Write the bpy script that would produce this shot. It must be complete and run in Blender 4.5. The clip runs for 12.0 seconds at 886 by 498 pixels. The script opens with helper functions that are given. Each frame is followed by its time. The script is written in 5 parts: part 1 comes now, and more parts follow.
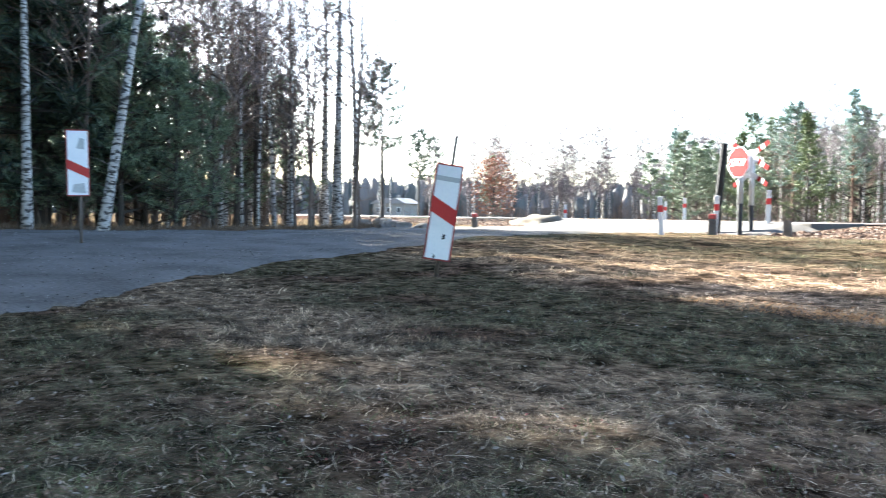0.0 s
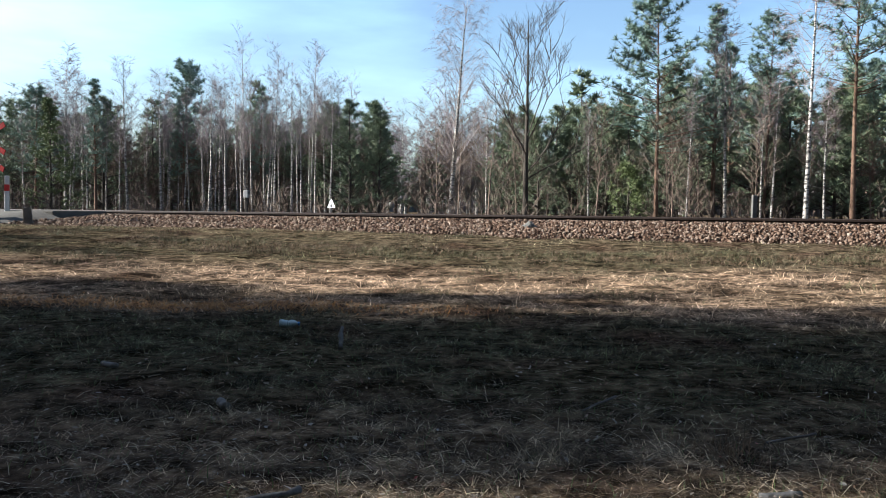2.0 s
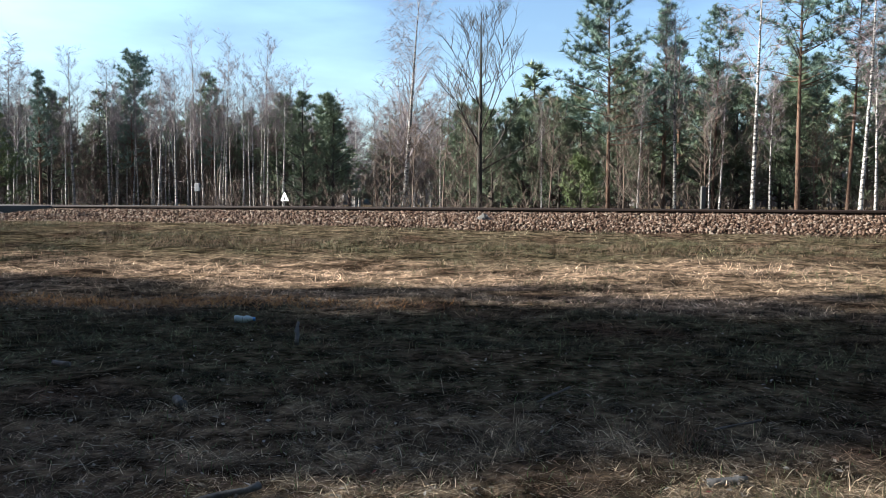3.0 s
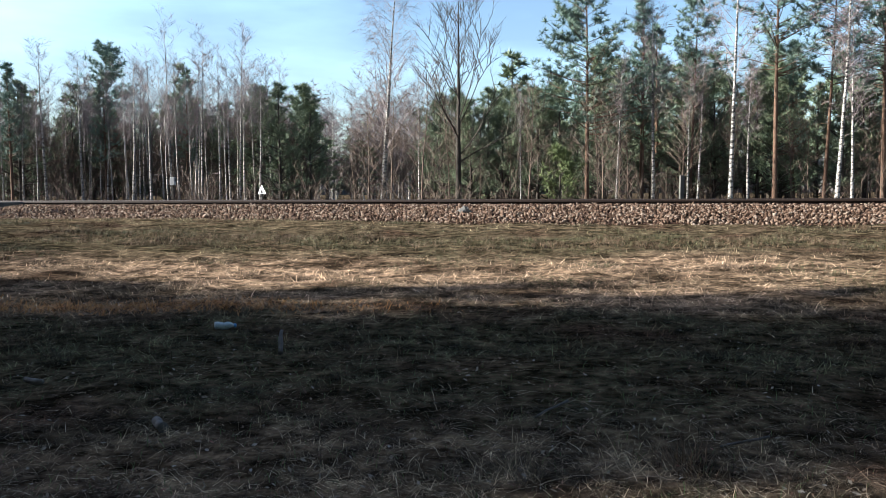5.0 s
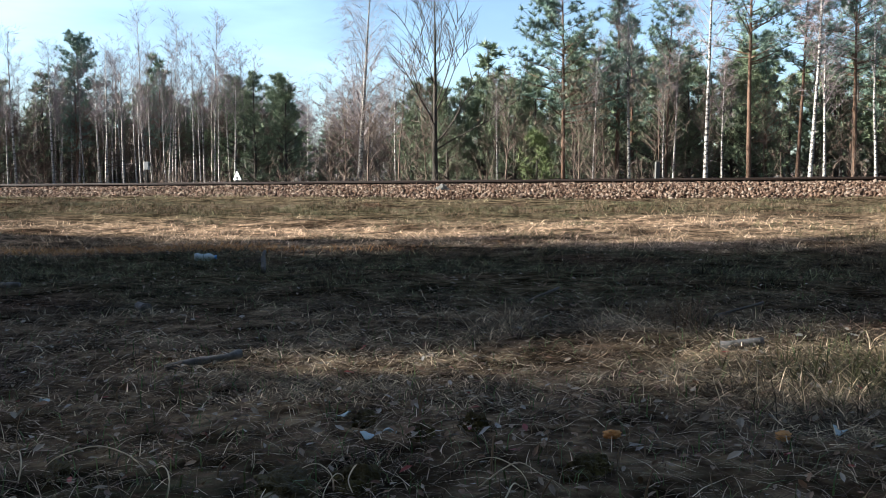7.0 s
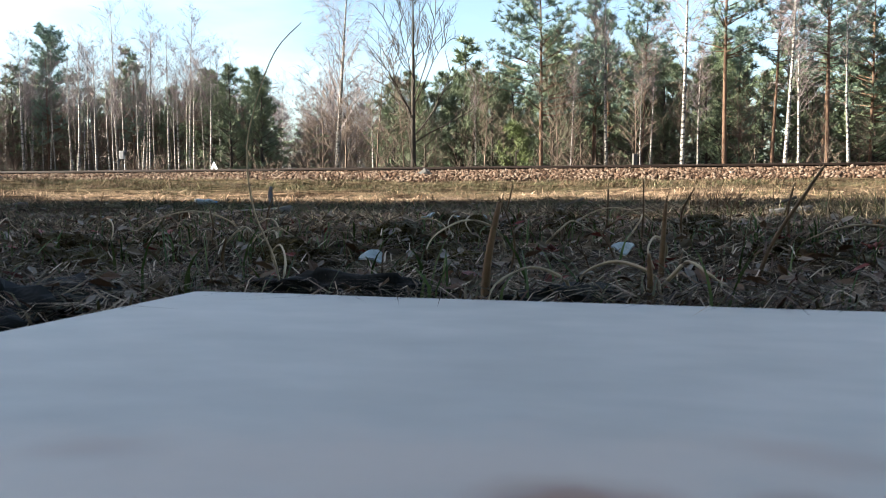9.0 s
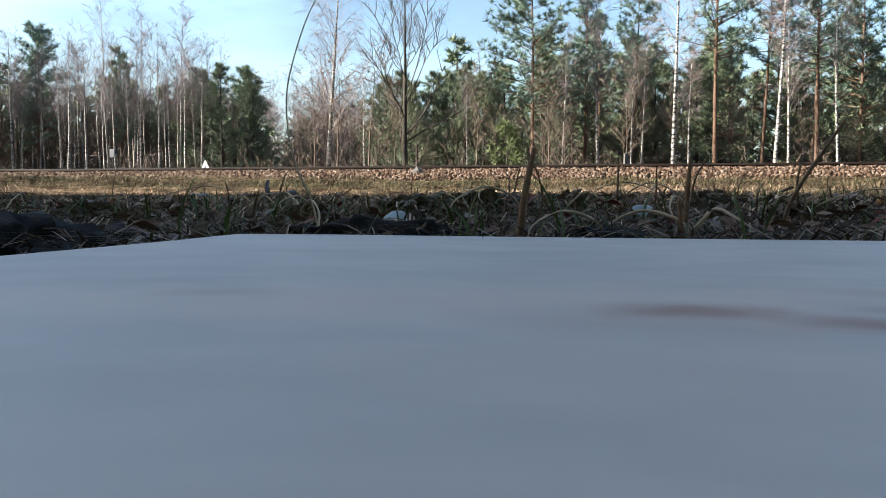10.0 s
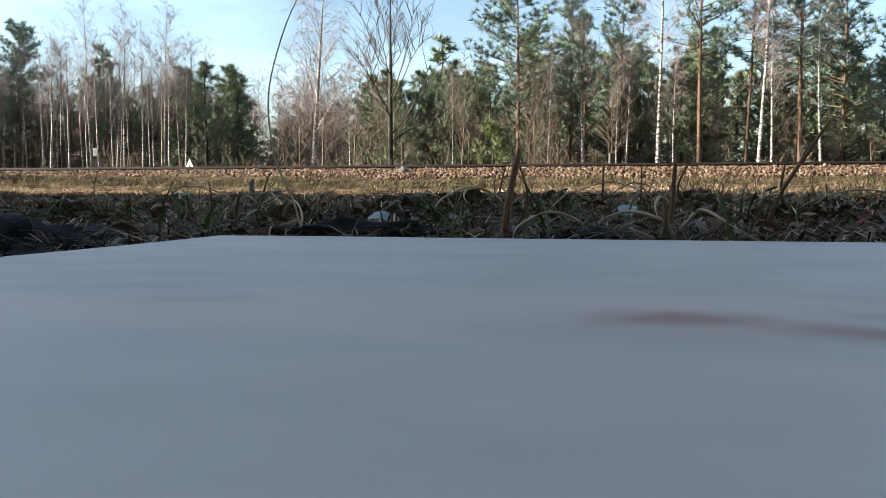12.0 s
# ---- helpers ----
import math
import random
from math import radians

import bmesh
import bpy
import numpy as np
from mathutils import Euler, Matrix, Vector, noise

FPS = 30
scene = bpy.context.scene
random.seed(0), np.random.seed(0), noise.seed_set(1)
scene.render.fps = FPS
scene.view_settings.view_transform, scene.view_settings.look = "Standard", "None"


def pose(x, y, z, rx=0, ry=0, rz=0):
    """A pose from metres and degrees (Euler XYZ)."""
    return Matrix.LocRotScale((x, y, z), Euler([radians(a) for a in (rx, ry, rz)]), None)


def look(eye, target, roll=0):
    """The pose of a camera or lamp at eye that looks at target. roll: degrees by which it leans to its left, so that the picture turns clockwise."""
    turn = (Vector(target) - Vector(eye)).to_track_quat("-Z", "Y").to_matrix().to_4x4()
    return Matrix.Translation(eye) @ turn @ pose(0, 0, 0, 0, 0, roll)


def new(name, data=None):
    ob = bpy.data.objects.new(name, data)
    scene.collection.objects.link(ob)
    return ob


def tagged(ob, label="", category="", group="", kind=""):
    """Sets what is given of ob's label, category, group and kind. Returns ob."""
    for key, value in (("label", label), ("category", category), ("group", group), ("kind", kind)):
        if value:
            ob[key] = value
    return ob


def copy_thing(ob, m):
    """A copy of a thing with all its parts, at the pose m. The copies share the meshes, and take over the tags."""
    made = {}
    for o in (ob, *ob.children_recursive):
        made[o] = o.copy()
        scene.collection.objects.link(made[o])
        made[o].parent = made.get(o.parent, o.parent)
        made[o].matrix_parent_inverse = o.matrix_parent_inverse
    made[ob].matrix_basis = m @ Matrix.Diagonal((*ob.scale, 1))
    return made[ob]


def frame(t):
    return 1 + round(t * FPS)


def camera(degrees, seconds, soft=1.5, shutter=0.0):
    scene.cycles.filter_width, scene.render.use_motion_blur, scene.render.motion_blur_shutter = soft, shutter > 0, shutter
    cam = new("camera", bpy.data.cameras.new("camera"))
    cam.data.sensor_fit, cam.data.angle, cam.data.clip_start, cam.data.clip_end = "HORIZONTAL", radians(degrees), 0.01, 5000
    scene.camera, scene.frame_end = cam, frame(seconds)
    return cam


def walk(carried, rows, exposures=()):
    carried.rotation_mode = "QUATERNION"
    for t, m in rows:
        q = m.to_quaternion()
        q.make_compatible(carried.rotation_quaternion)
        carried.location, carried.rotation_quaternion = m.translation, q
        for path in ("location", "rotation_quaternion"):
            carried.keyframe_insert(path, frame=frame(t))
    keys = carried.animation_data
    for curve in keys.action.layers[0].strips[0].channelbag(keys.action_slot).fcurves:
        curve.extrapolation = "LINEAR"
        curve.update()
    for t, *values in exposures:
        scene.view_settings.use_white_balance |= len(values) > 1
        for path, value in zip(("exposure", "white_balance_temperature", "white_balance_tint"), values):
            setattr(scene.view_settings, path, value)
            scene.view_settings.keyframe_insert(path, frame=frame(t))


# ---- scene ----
cam = camera(55.8, 12.0, soft=0.6, shutter=0.12)
PATH = [
    (0, (0.113, 0.341, 0.708), (-1.564, 1.429, 0.627), 0.6),
    (0.2, (0.115, 0.385, 0.687), (-1.396, 1.693, 0.61), 0.4),
    (0.5, (0.159, 0.422, 0.673), (-1.05, 2.014, 0.597), 0.6),
    (0.8, (0.169, 0.449, 0.676), (-0.683, 2.256, 0.6), 0.8),
    (1, (0.168, 0.471, 0.681), (-0.466, 2.366, 0.605), 0.8),
    (1.2, (0.175, 0.495, 0.679), (-0.341, 2.426, 0.602), 0.7),
    (1.5, (0.185, 0.489, 0.691), (-0.29, 2.43, 0.608), 0.7),
    (2, (0.193, 0.5, 0.695), (-0.11, 2.475, 0.604), 0.6),
    (2.5, (0.188, 0.497, 0.696), (-0.015, 2.484, 0.596), 0.4),
    (3, (0.192, 0.471, 0.707), (-0.003, 2.459, 0.598), 0.3),
    (3.2, (0.197, 0.473, 0.756), (0.006, 2.461, 0.64), -0.0),
    (4.8, (0.147, 0.583, 0.832), (-0.003, 2.573, 0.699), -0.3),
    (5, (0.134, 0.598, 0.772), (-0.009, 2.589, 0.637), -0.3),
    (5.5, (0.111, 0.618, 0.607), (-0.016, 2.61, 0.473), -0.3),
    (6, (0.106, 0.628, 0.488), (-0.007, 2.62, 0.354), -0.3),
    (6.5, (0.084, 0.624, 0.412), (-0.013, 2.617, 0.278), -0.3),
    (7, (0.082, 0.61, 0.377), (-0.002, 2.604, 0.242), -0.3),
    (7.2, (0.08, 0.607, 0.369), (0.003, 2.601, 0.234), -0.3),
    (8.8, (-0.078, 0.606, 0.104), (-0.103, 2.602, -0.028), -0.1),
    (9, (-0.095, 0.618, 0.061), (-0.114, 2.614, -0.068), -0.2),
    (9.5, (-0.122, 0.605, 0.03), (-0.129, 2.601, -0.098), -0.1),
    (10, (-0.122, 0.603, 0.029), (-0.119, 2.598, -0.099), -0.1),
    (10.5, (-0.121, 0.608, 0.029), (-0.108, 2.604, -0.1), -0.1),
    (11, (-0.122, 0.597, 0.031), (-0.1, 2.593, -0.099), -0.2),
    (11.5, (-0.122, 0.602, 0.031), (-0.091, 2.597, -0.099), -0.1),
    (12, (-0.121, 0.608, 0.03), (-0.084, 2.604, -0.1), -0.1),
]
EXPO = [(0.0, 4.4, 5780, 6), (0.5, 3.25, 5800, 6), (1.0, 2.5, 5700, 6), (1.5, 2.27, 5650, 6), (2.5, 2.2, 5650, 6), (5.0, 2.25, 5700, 6), (7.0, 2.4, 5800, 6), (9.0, 2.8, 6350, 6), (9.6, 2.5, 6120, 6), (10.2, 2.48, 6130, 6), (12.0, 2.48, 6400, 6)]
walk(cam, [(t, look(eye, target, roll)) for t, eye, target, roll in PATH], EXPO)

# ---- light: low sun from the west, clear spring sky ----
SUN_ELEV, SUN_ROT = 27.0, -95.5
world = bpy.data.worlds.new("world")
scene.world = world
world.use_nodes = True
wn, wl = world.node_tree.nodes, world.node_tree.links
sky = wn.new("ShaderNodeTexSky")
sky.sky_type, sky.sun_disc = "NISHITA", False
sky.sun_elevation, sky.sun_rotation = radians(SUN_ELEV), radians(SUN_ROT)
sky.air_density, sky.dust_density, sky.ozone_density = 1.0, 1.5, 1.0
tc, mp, cl, cr, vm = (wn.new("ShaderNode" + k) for k in ("TexCoord", "Mapping", "TexNoise", "MapRange", "VectorMath"))
mp.inputs["Scale"].default_value = (1.2, 1.2, 5.0)
cl.inputs["Scale"].default_value, cl.inputs["Detail"].default_value = 2.2, 7
for i, v in enumerate((0.45, 0.75, 0.92, 1.5)):
    cr.inputs[i + 1].default_value = v
vm.operation = "SCALE"
wl.new(tc.outputs["Generated"], mp.inputs[0]); wl.new(mp.outputs[0], cl.inputs["Vector"]); wl.new(cl.outputs["Fac"], cr.inputs[0])
wl.new(sky.outputs[0], vm.inputs[0]); wl.new(cr.outputs[0], vm.inputs["Scale"])
wl.new(vm.outputs[0], wn["Background"].inputs[0])
wn["Background"].inputs[1].default_value = 0.05
sun = new("sun", bpy.data.lights.new("sun", "SUN"))
sun.data.energy, sun.data.angle, sun.data.color = 5.0, radians(0.55), (1.0, 0.91, 0.78)
sun_from = Vector((math.sin(radians(SUN_ROT)) * math.cos(radians(SUN_ELEV)), math.cos(radians(SUN_ROT)) * math.cos(radians(SUN_ELEV)), math.sin(radians(SUN_ELEV))))
sun.matrix_world = look(sun_from * 60, (0, 0, 0))


# ---- materials ----
def mat(name, cols, scale=4.0, fine=60.0, rough=0.9, bump=0.3, rand="", amount=0.5, metal=0.0, world_space=False, stretch=(1, 1, 1), spec=0.3):
    """Colours along a ramp driven by two scales of noise and, if asked, by a random value per island or object."""
    m = bpy.data.materials.new(name)
    m.use_nodes = True
    n, l = m.node_tree.nodes, m.node_tree.links
    b = n["Principled BSDF"]
    if world_space:
        src = n.new("ShaderNodeNewGeometry").outputs["Position"]
    else:
        src = n.new("ShaderNodeTexCoord").outputs["Object"]
    mp = n.new("ShaderNodeMapping")
    mp.inputs["Scale"].default_value = stretch
    l.new(src, mp.inputs[0])
    big, small = n.new("ShaderNodeTexNoise"), n.new("ShaderNodeTexNoise")
    for t, s, d in ((big, scale, 4), (small, fine, 3)):
        t.inputs["Scale"].default_value, t.inputs["Detail"].default_value = s, d
        l.new(mp.outputs[0], t.inputs["Vector"])
    mix = n.new("ShaderNodeMix")
    mix.inputs[0].default_value = 0.4
    l.new(big.outputs["Fac"], mix.inputs[2]); l.new(small.outputs["Fac"], mix.inputs[3])
    fac = mix.outputs[0]
    if rand:
        r = n.new("ShaderNodeNewGeometry").outputs["Random Per Island"] if rand == "island" else n.new("ShaderNodeObjectInfo").outputs["Random"]
        mr = n.new("ShaderNodeMix")
        mr.inputs[0].default_value = amount
        l.new(fac, mr.inputs[2]); l.new(r, mr.inputs[3])
        fac = mr.outputs[0]
    ramp = n.new("ShaderNodeValToRGB")
    el = ramp.color_ramp.elements
    lo, hi = (0.05, 0.95) if rand and amount > 0.6 else (0.28, 0.72)
    while len(el) < len(cols):
        el.new(0.5)
    for i, c in enumerate(cols):
        el[i].position = lo + (hi - lo) * i / max(1, len(cols) - 1)
        el[i].color = (*c, 1)
    l.new(fac, ramp.inputs[0])
    l.new(ramp.outputs[0], b.inputs["Base Color"])
    b.inputs["Roughness"].default_value, b.inputs["Metallic"].default_value = rough, metal
    b.inputs["Specular IOR Level"].default_value = spec
    if bump:
        bp = n.new("ShaderNodeBump")
        bp.inputs["Strength"].default_value, bp.inputs["Distance"].default_value = bump, 0.02
        l.new(small.outputs["Fac"], bp.inputs["Height"])
        l.new(bp.outputs[0], b.inputs["Normal"])
    return m


def patchy(name, straw, green, brown, rough=0.95, island=True, bump=0.0):
    """Meadow colours: straw, green and brown patches over the place, with shade and sun put into their belts and a
    random tone per blade.
    """
    m = bpy.data.materials.new(name)
    m.use_nodes = True
    n, l = m.node_tree.nodes, m.node_tree.links
    b = n["Principled BSDF"]
    geo = n.new("ShaderNodeNewGeometry")

    def noisy(scale, detail, lo, hi):
        t, r = n.new("ShaderNodeTexNoise"), n.new("ShaderNodeMapRange")
        t.inputs["Scale"].default_value, t.inputs["Detail"].default_value = scale, detail
        r.inputs[1].default_value, r.inputs[2].default_value = lo, hi
        l.new(geo.outputs["Position"], t.inputs["Vector"])
        l.new(t.outputs["Fac"], r.inputs[0])
        return r.outputs[0], t

    def blend(f, a, c):
        x = n.new("ShaderNodeMix")
        x.data_type = "RGBA"
        if f is not None:
            l.new(f, x.inputs[0])
        for s, v in ((x.inputs[6], a), (x.inputs[7], c)):
            if isinstance(v, tuple):
                s.default_value = (*v, 1)
            else:
                l.new(v, s)
        return x

    f1, _ = noisy(0.55, 4, 0.42, 0.62)
    f2, _ = noisy(1.1, 5, 0.50, 0.66)
    f3, t3 = noisy(48.0, 6, 0.34, 0.66)
    # belts of straw and greener grass across the meadow, with wandering borders; also darkened for shade, paled for sun
    # strips
    sep, wav, div, grass_shade_belt, half, mx2 = (n.new("ShaderNode" + k) for k in ("SeparateXYZ", "Math", "Math", "ValToRGB", "Math", "Math"))
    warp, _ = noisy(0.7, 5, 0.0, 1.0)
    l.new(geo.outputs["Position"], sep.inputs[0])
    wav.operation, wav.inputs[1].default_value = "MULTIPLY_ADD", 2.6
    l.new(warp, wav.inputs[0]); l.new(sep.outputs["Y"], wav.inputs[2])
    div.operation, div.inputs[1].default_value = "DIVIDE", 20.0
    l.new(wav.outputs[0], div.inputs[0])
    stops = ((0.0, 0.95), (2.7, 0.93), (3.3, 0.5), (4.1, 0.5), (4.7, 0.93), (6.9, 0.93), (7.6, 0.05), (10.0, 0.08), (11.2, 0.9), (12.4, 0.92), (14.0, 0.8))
    el = grass_shade_belt.color_ramp.elements
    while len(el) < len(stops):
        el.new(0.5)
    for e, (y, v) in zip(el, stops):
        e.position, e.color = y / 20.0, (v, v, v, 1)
    l.new(div.outputs[0], grass_shade_belt.inputs[0])
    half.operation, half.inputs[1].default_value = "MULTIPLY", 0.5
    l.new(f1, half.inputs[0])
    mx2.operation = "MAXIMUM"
    l.new(grass_shade_belt.outputs[0], mx2.inputs[0]); l.new(half.outputs[0], mx2.inputs[1])
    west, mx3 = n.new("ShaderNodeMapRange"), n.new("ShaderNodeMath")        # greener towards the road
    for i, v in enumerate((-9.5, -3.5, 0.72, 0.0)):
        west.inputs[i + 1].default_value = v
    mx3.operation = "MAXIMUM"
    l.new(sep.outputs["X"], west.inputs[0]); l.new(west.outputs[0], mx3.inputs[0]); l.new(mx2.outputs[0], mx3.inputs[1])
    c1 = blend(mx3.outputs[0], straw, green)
    c2 = blend(f2, c1.outputs[2], brown)
    dark = blend(f3, tuple(v * 0.25 for v in straw), c2.outputs[2])
    last = dark.outputs[2]
    if island:
        last = c2.outputs[2]
        hs = n.new("ShaderNodeHueSaturation")
        mr = n.new("ShaderNodeMapRange")
        mr.inputs[3].default_value, mr.inputs[4].default_value = 0.38, 2.9
        pw = n.new("ShaderNodeMath")
        pw.operation, pw.inputs[1].default_value = "POWER", 2.8
        l.new(geo.outputs["Random Per Island"], pw.inputs[0]); l.new(pw.outputs[0], mr.inputs[0])
        l.new(mr.outputs[0], hs.inputs["Value"]); l.new(last, hs.inputs["Color"])
        last = hs.outputs[0]
    f4, _ = noisy(5.0, 7, 0.36, 0.66)
    clump = n.new("ShaderNodeMapRange")
    clump.inputs[3].default_value, clump.inputs[4].default_value = 0.28, 1.45
    l.new(f4, clump.inputs[0])
    f5, _ = noisy(17.0, 5, 0.36, 0.66)
    mid = n.new("ShaderNodeMapRange")
    mid.inputs[3].default_value, mid.inputs[4].default_value = 0.35, 1.6
    l.new(f5, mid.inputs[0])
    both = n.new("ShaderNodeMath")
    both.operation = "MULTIPLY"
    l.new(clump.outputs[0], both.inputs[0]); l.new(mid.outputs[0], both.inputs[1])
    shade = n.new("ShaderNodeHueSaturation")
    l.new(both.outputs[0], shade.inputs["Value"]); l.new(last, shade.inputs["Color"])
    l.new(shade.outputs[0], b.inputs["Base Color"])
    b.inputs["Roughness"].default_value = rough
    b.inputs["Specular IOR Level"].default_value = 0.2 if island else 0.0
    if island:                                                   # thin blades let some light through
        tr, ms = n.new("ShaderNodeBsdfTranslucent"), n.new("ShaderNodeMixShader")
        ms.inputs[0].default_value = 0.3
        l.new(shade.outputs[0], tr.inputs["Color"])
        l.new(b.outputs[0], ms.inputs[1]); l.new(tr.outputs[0], ms.inputs[2])
        l.new(ms.outputs[0], n["Material Output"].inputs["Surface"])
    if bump:
        bp = n.new("ShaderNodeBump")
        bp.inputs["Strength"].default_value, bp.inputs["Distance"].default_value = bump, 0.03
        l.new(t3.outputs["Fac"], bp.inputs["Height"]); l.new(bp.outputs[0], b.inputs["Normal"])
    return m


def birch_bark():
    m = mat("birch_bark", [(0.19, 0.165, 0.14), (0.33, 0.30, 0.27), (0.46, 0.435, 0.40)], 3, 30, 0.75, 0.3)
    n, l = m.node_tree.nodes, m.node_tree.links
    b = n["Principled BSDF"]
    base = b.inputs["Base Color"].links[0].from_socket
    tc, mp, t, r, x = (n.new("ShaderNode" + k) for k in ("TexCoord", "Mapping", "TexNoise", "MapRange", "Mix"))
    mp.inputs["Scale"].default_value = (3.6, 3.6, 9.0)
    t.inputs["Scale"].default_value, t.inputs["Detail"].default_value = 2.3, 6
    r.inputs[1].default_value, r.inputs[2].default_value = 0.47, 0.58
    l.new(tc.outputs["Object"], mp.inputs[0]); l.new(mp.outputs[0], t.inputs["Vector"]); l.new(t.outputs["Fac"], r.inputs[0])
    x.data_type = "RGBA"
    l.new(r.outputs[0], x.inputs[0]); l.new(base, x.inputs[6])
    x.inputs[7].default_value = (0.03, 0.026, 0.022, 1)
    l.new(x.outputs[2], b.inputs["Base Color"])
    return m


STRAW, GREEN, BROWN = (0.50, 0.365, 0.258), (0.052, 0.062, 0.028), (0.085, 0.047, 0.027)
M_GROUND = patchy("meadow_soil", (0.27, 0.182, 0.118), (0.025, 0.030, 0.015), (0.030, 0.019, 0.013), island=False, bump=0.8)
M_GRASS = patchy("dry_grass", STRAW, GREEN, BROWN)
M_GREENBLADE = mat("green_blade", [(0.03, 0.06, 0.012), (0.06, 0.108, 0.024), (0.108, 0.132, 0.042)], 5, 40, 0.6, 0, "island", 0.8)
M_STALK = mat("dead_stalk", [(0.063, 0.0368, 0.021), (0.115, 0.0735, 0.042), (0.2, 0.147, 0.0892)], 20, 90, 0.8, 0.2, "island", 0.7)
M_PALESTRAW = mat("pale_straw", [(0.208, 0.156, 0.0975), (0.39, 0.312, 0.208), (0.546, 0.455, 0.325)], 5, 40, 0.8, 0, "island", 0.85)
M_BROWNSTEM = mat("brown_stem", [(0.12, 0.07, 0.04), (0.24, 0.15, 0.085)], 40, 120, 0.8, 0.2)
M_DARKTUFT = mat("dark_tuft", [(0.030, 0.032, 0.013), (0.06, 0.058, 0.024), (0.12, 0.095, 0.05)], 3, 30, 0.9, 0, "island", 0.7)
M_LEAF = mat("dead_leaves", [(0.0845, 0.0422, 0.0238), (0.148, 0.0898, 0.0528), (0.179, 0.143, 0.106), (0.232, 0.211, 0.19)], 5, 50, 0.7, 0.2, "island", 0.85)
M_REDLEAF = mat("red_leaves", [(0.128, 0.024, 0.024), (0.24, 0.056, 0.04)], 5, 50, 0.6, 0.2, "island", 0.8)
M_RUSTLEAF = mat("orange_leaf", [(0.28, 0.115, 0.025), (0.42, 0.20, 0.05)], 8, 50, 0.7, 0.2)
M_MOSS = mat("moss", [(0.022, 0.014, 0.007), (0.055, 0.040, 0.012), (0.12, 0.10, 0.028)], 14, 160, 1.0, 1.0)
M_ROAD = mat("gravel_road", [(0.046, 0.042, 0.037), (0.088, 0.082, 0.075), (0.12, 0.114, 0.105)], 1.3, 26, 0.95, 0.6, world_space=True, spec=0.0)
M_STONE = mat("ballast_stone", [(0.012, 0.0075, 0.005), (0.050, 0.030, 0.020), (0.108, 0.070, 0.049), (0.19, 0.152, 0.122)], 3, 40, 0.9, 0.4, "island", 0.8, spec=0.05)
M_BED = mat("ballast_bed", [(0.0196, 0.0115, 0.0085), (0.0365, 0.0215, 0.016), (0.0449, 0.030, 0.024)], 1.5, 25, 0.95, 1.0, world_space=True, spec=0.0)
M_RAIL = mat("rusty_rail_steel", [(0.00945, 0.0059, 0.00462), (0.0179, 0.0105, 0.00755), (0.0252, 0.0147, 0.0105)], 4, 40, 0.65, 0.2, metal=0.3)
M_RAILTOP = mat("worn_rail_head", [(0.06, 0.051, 0.045), (0.096, 0.087, 0.081)], 4, 60, 0.35, 0.05, metal=0.9)
M_SLEEPER = mat("old_sleeper", [(0.06, 0.045, 0.036), (0.12, 0.096, 0.078)], 3, 40, 0.9, 0.5, "object", 0.3)
M_CONC = mat("weathered_concrete", [(0.0462, 0.042, 0.0378), (0.0756, 0.0714, 0.0651), (0.0966, 0.0924, 0.084)], 4, 45, 0.9, 0.4)
M_DARKCONC = mat("mossy_concrete", [(0.07, 0.0595, 0.049), (0.14, 0.119, 0.098)], 6, 45, 0.95, 0.5)
M_WHITE = mat("white_reflective_sheet", [(0.617, 0.637, 0.655), (0.711, 0.72, 0.731), (0.767, 0.767, 0.767)], 2.5, 30, 0.45, 0.03)
M_RED = mat("red_reflective_sheet", [(0.352, 0.0246, 0.0246), (0.437, 0.0352, 0.0317)], 3, 40, 0.45, 0.03)
M_STOPRED = mat("stop_red", [(0.13, 0.0035, 0.003), (0.16, 0.005, 0.004)], 3, 40, 0.6, 0.02, spec=0.05)
M_RUSTEDGE = mat("rusty_red_rim", [(0.12, 0.03, 0.025), (0.34, 0.05, 0.045)], 9, 60, 0.7, 0.2)
M_BLACK = mat("black_paint", [(0.012, 0.012, 0.013), (0.03, 0.03, 0.03)], 6, 50, 0.7, 0.1)
M_CHAR = mat("tarred_wood", [(0.004, 0.0036, 0.0032), (0.0112, 0.0096, 0.008)], 8, 60, 0.85, 0.4, stretch=(1, 1, 0.2))
M_GREY = mat("galvanised_steel", [(0.324, 0.342, 0.36), (0.468, 0.486, 0.504)], 5, 60, 0.5, 0.05, metal=0.4)
M_PAINTW = mat("white_paint", [(0.346, 0.334, 0.311), (0.426, 0.414, 0.398), (0.461, 0.455, 0.443)], 6, 60, 0.7, 0.1)
M_PAD = mat("grey_board_face", [(0.36, 0.338, 0.31), (0.45, 0.42, 0.382), (0.57, 0.52, 0.472)], 4, 22, 0.5, 0.02, stretch=(1, 1.6, 1))


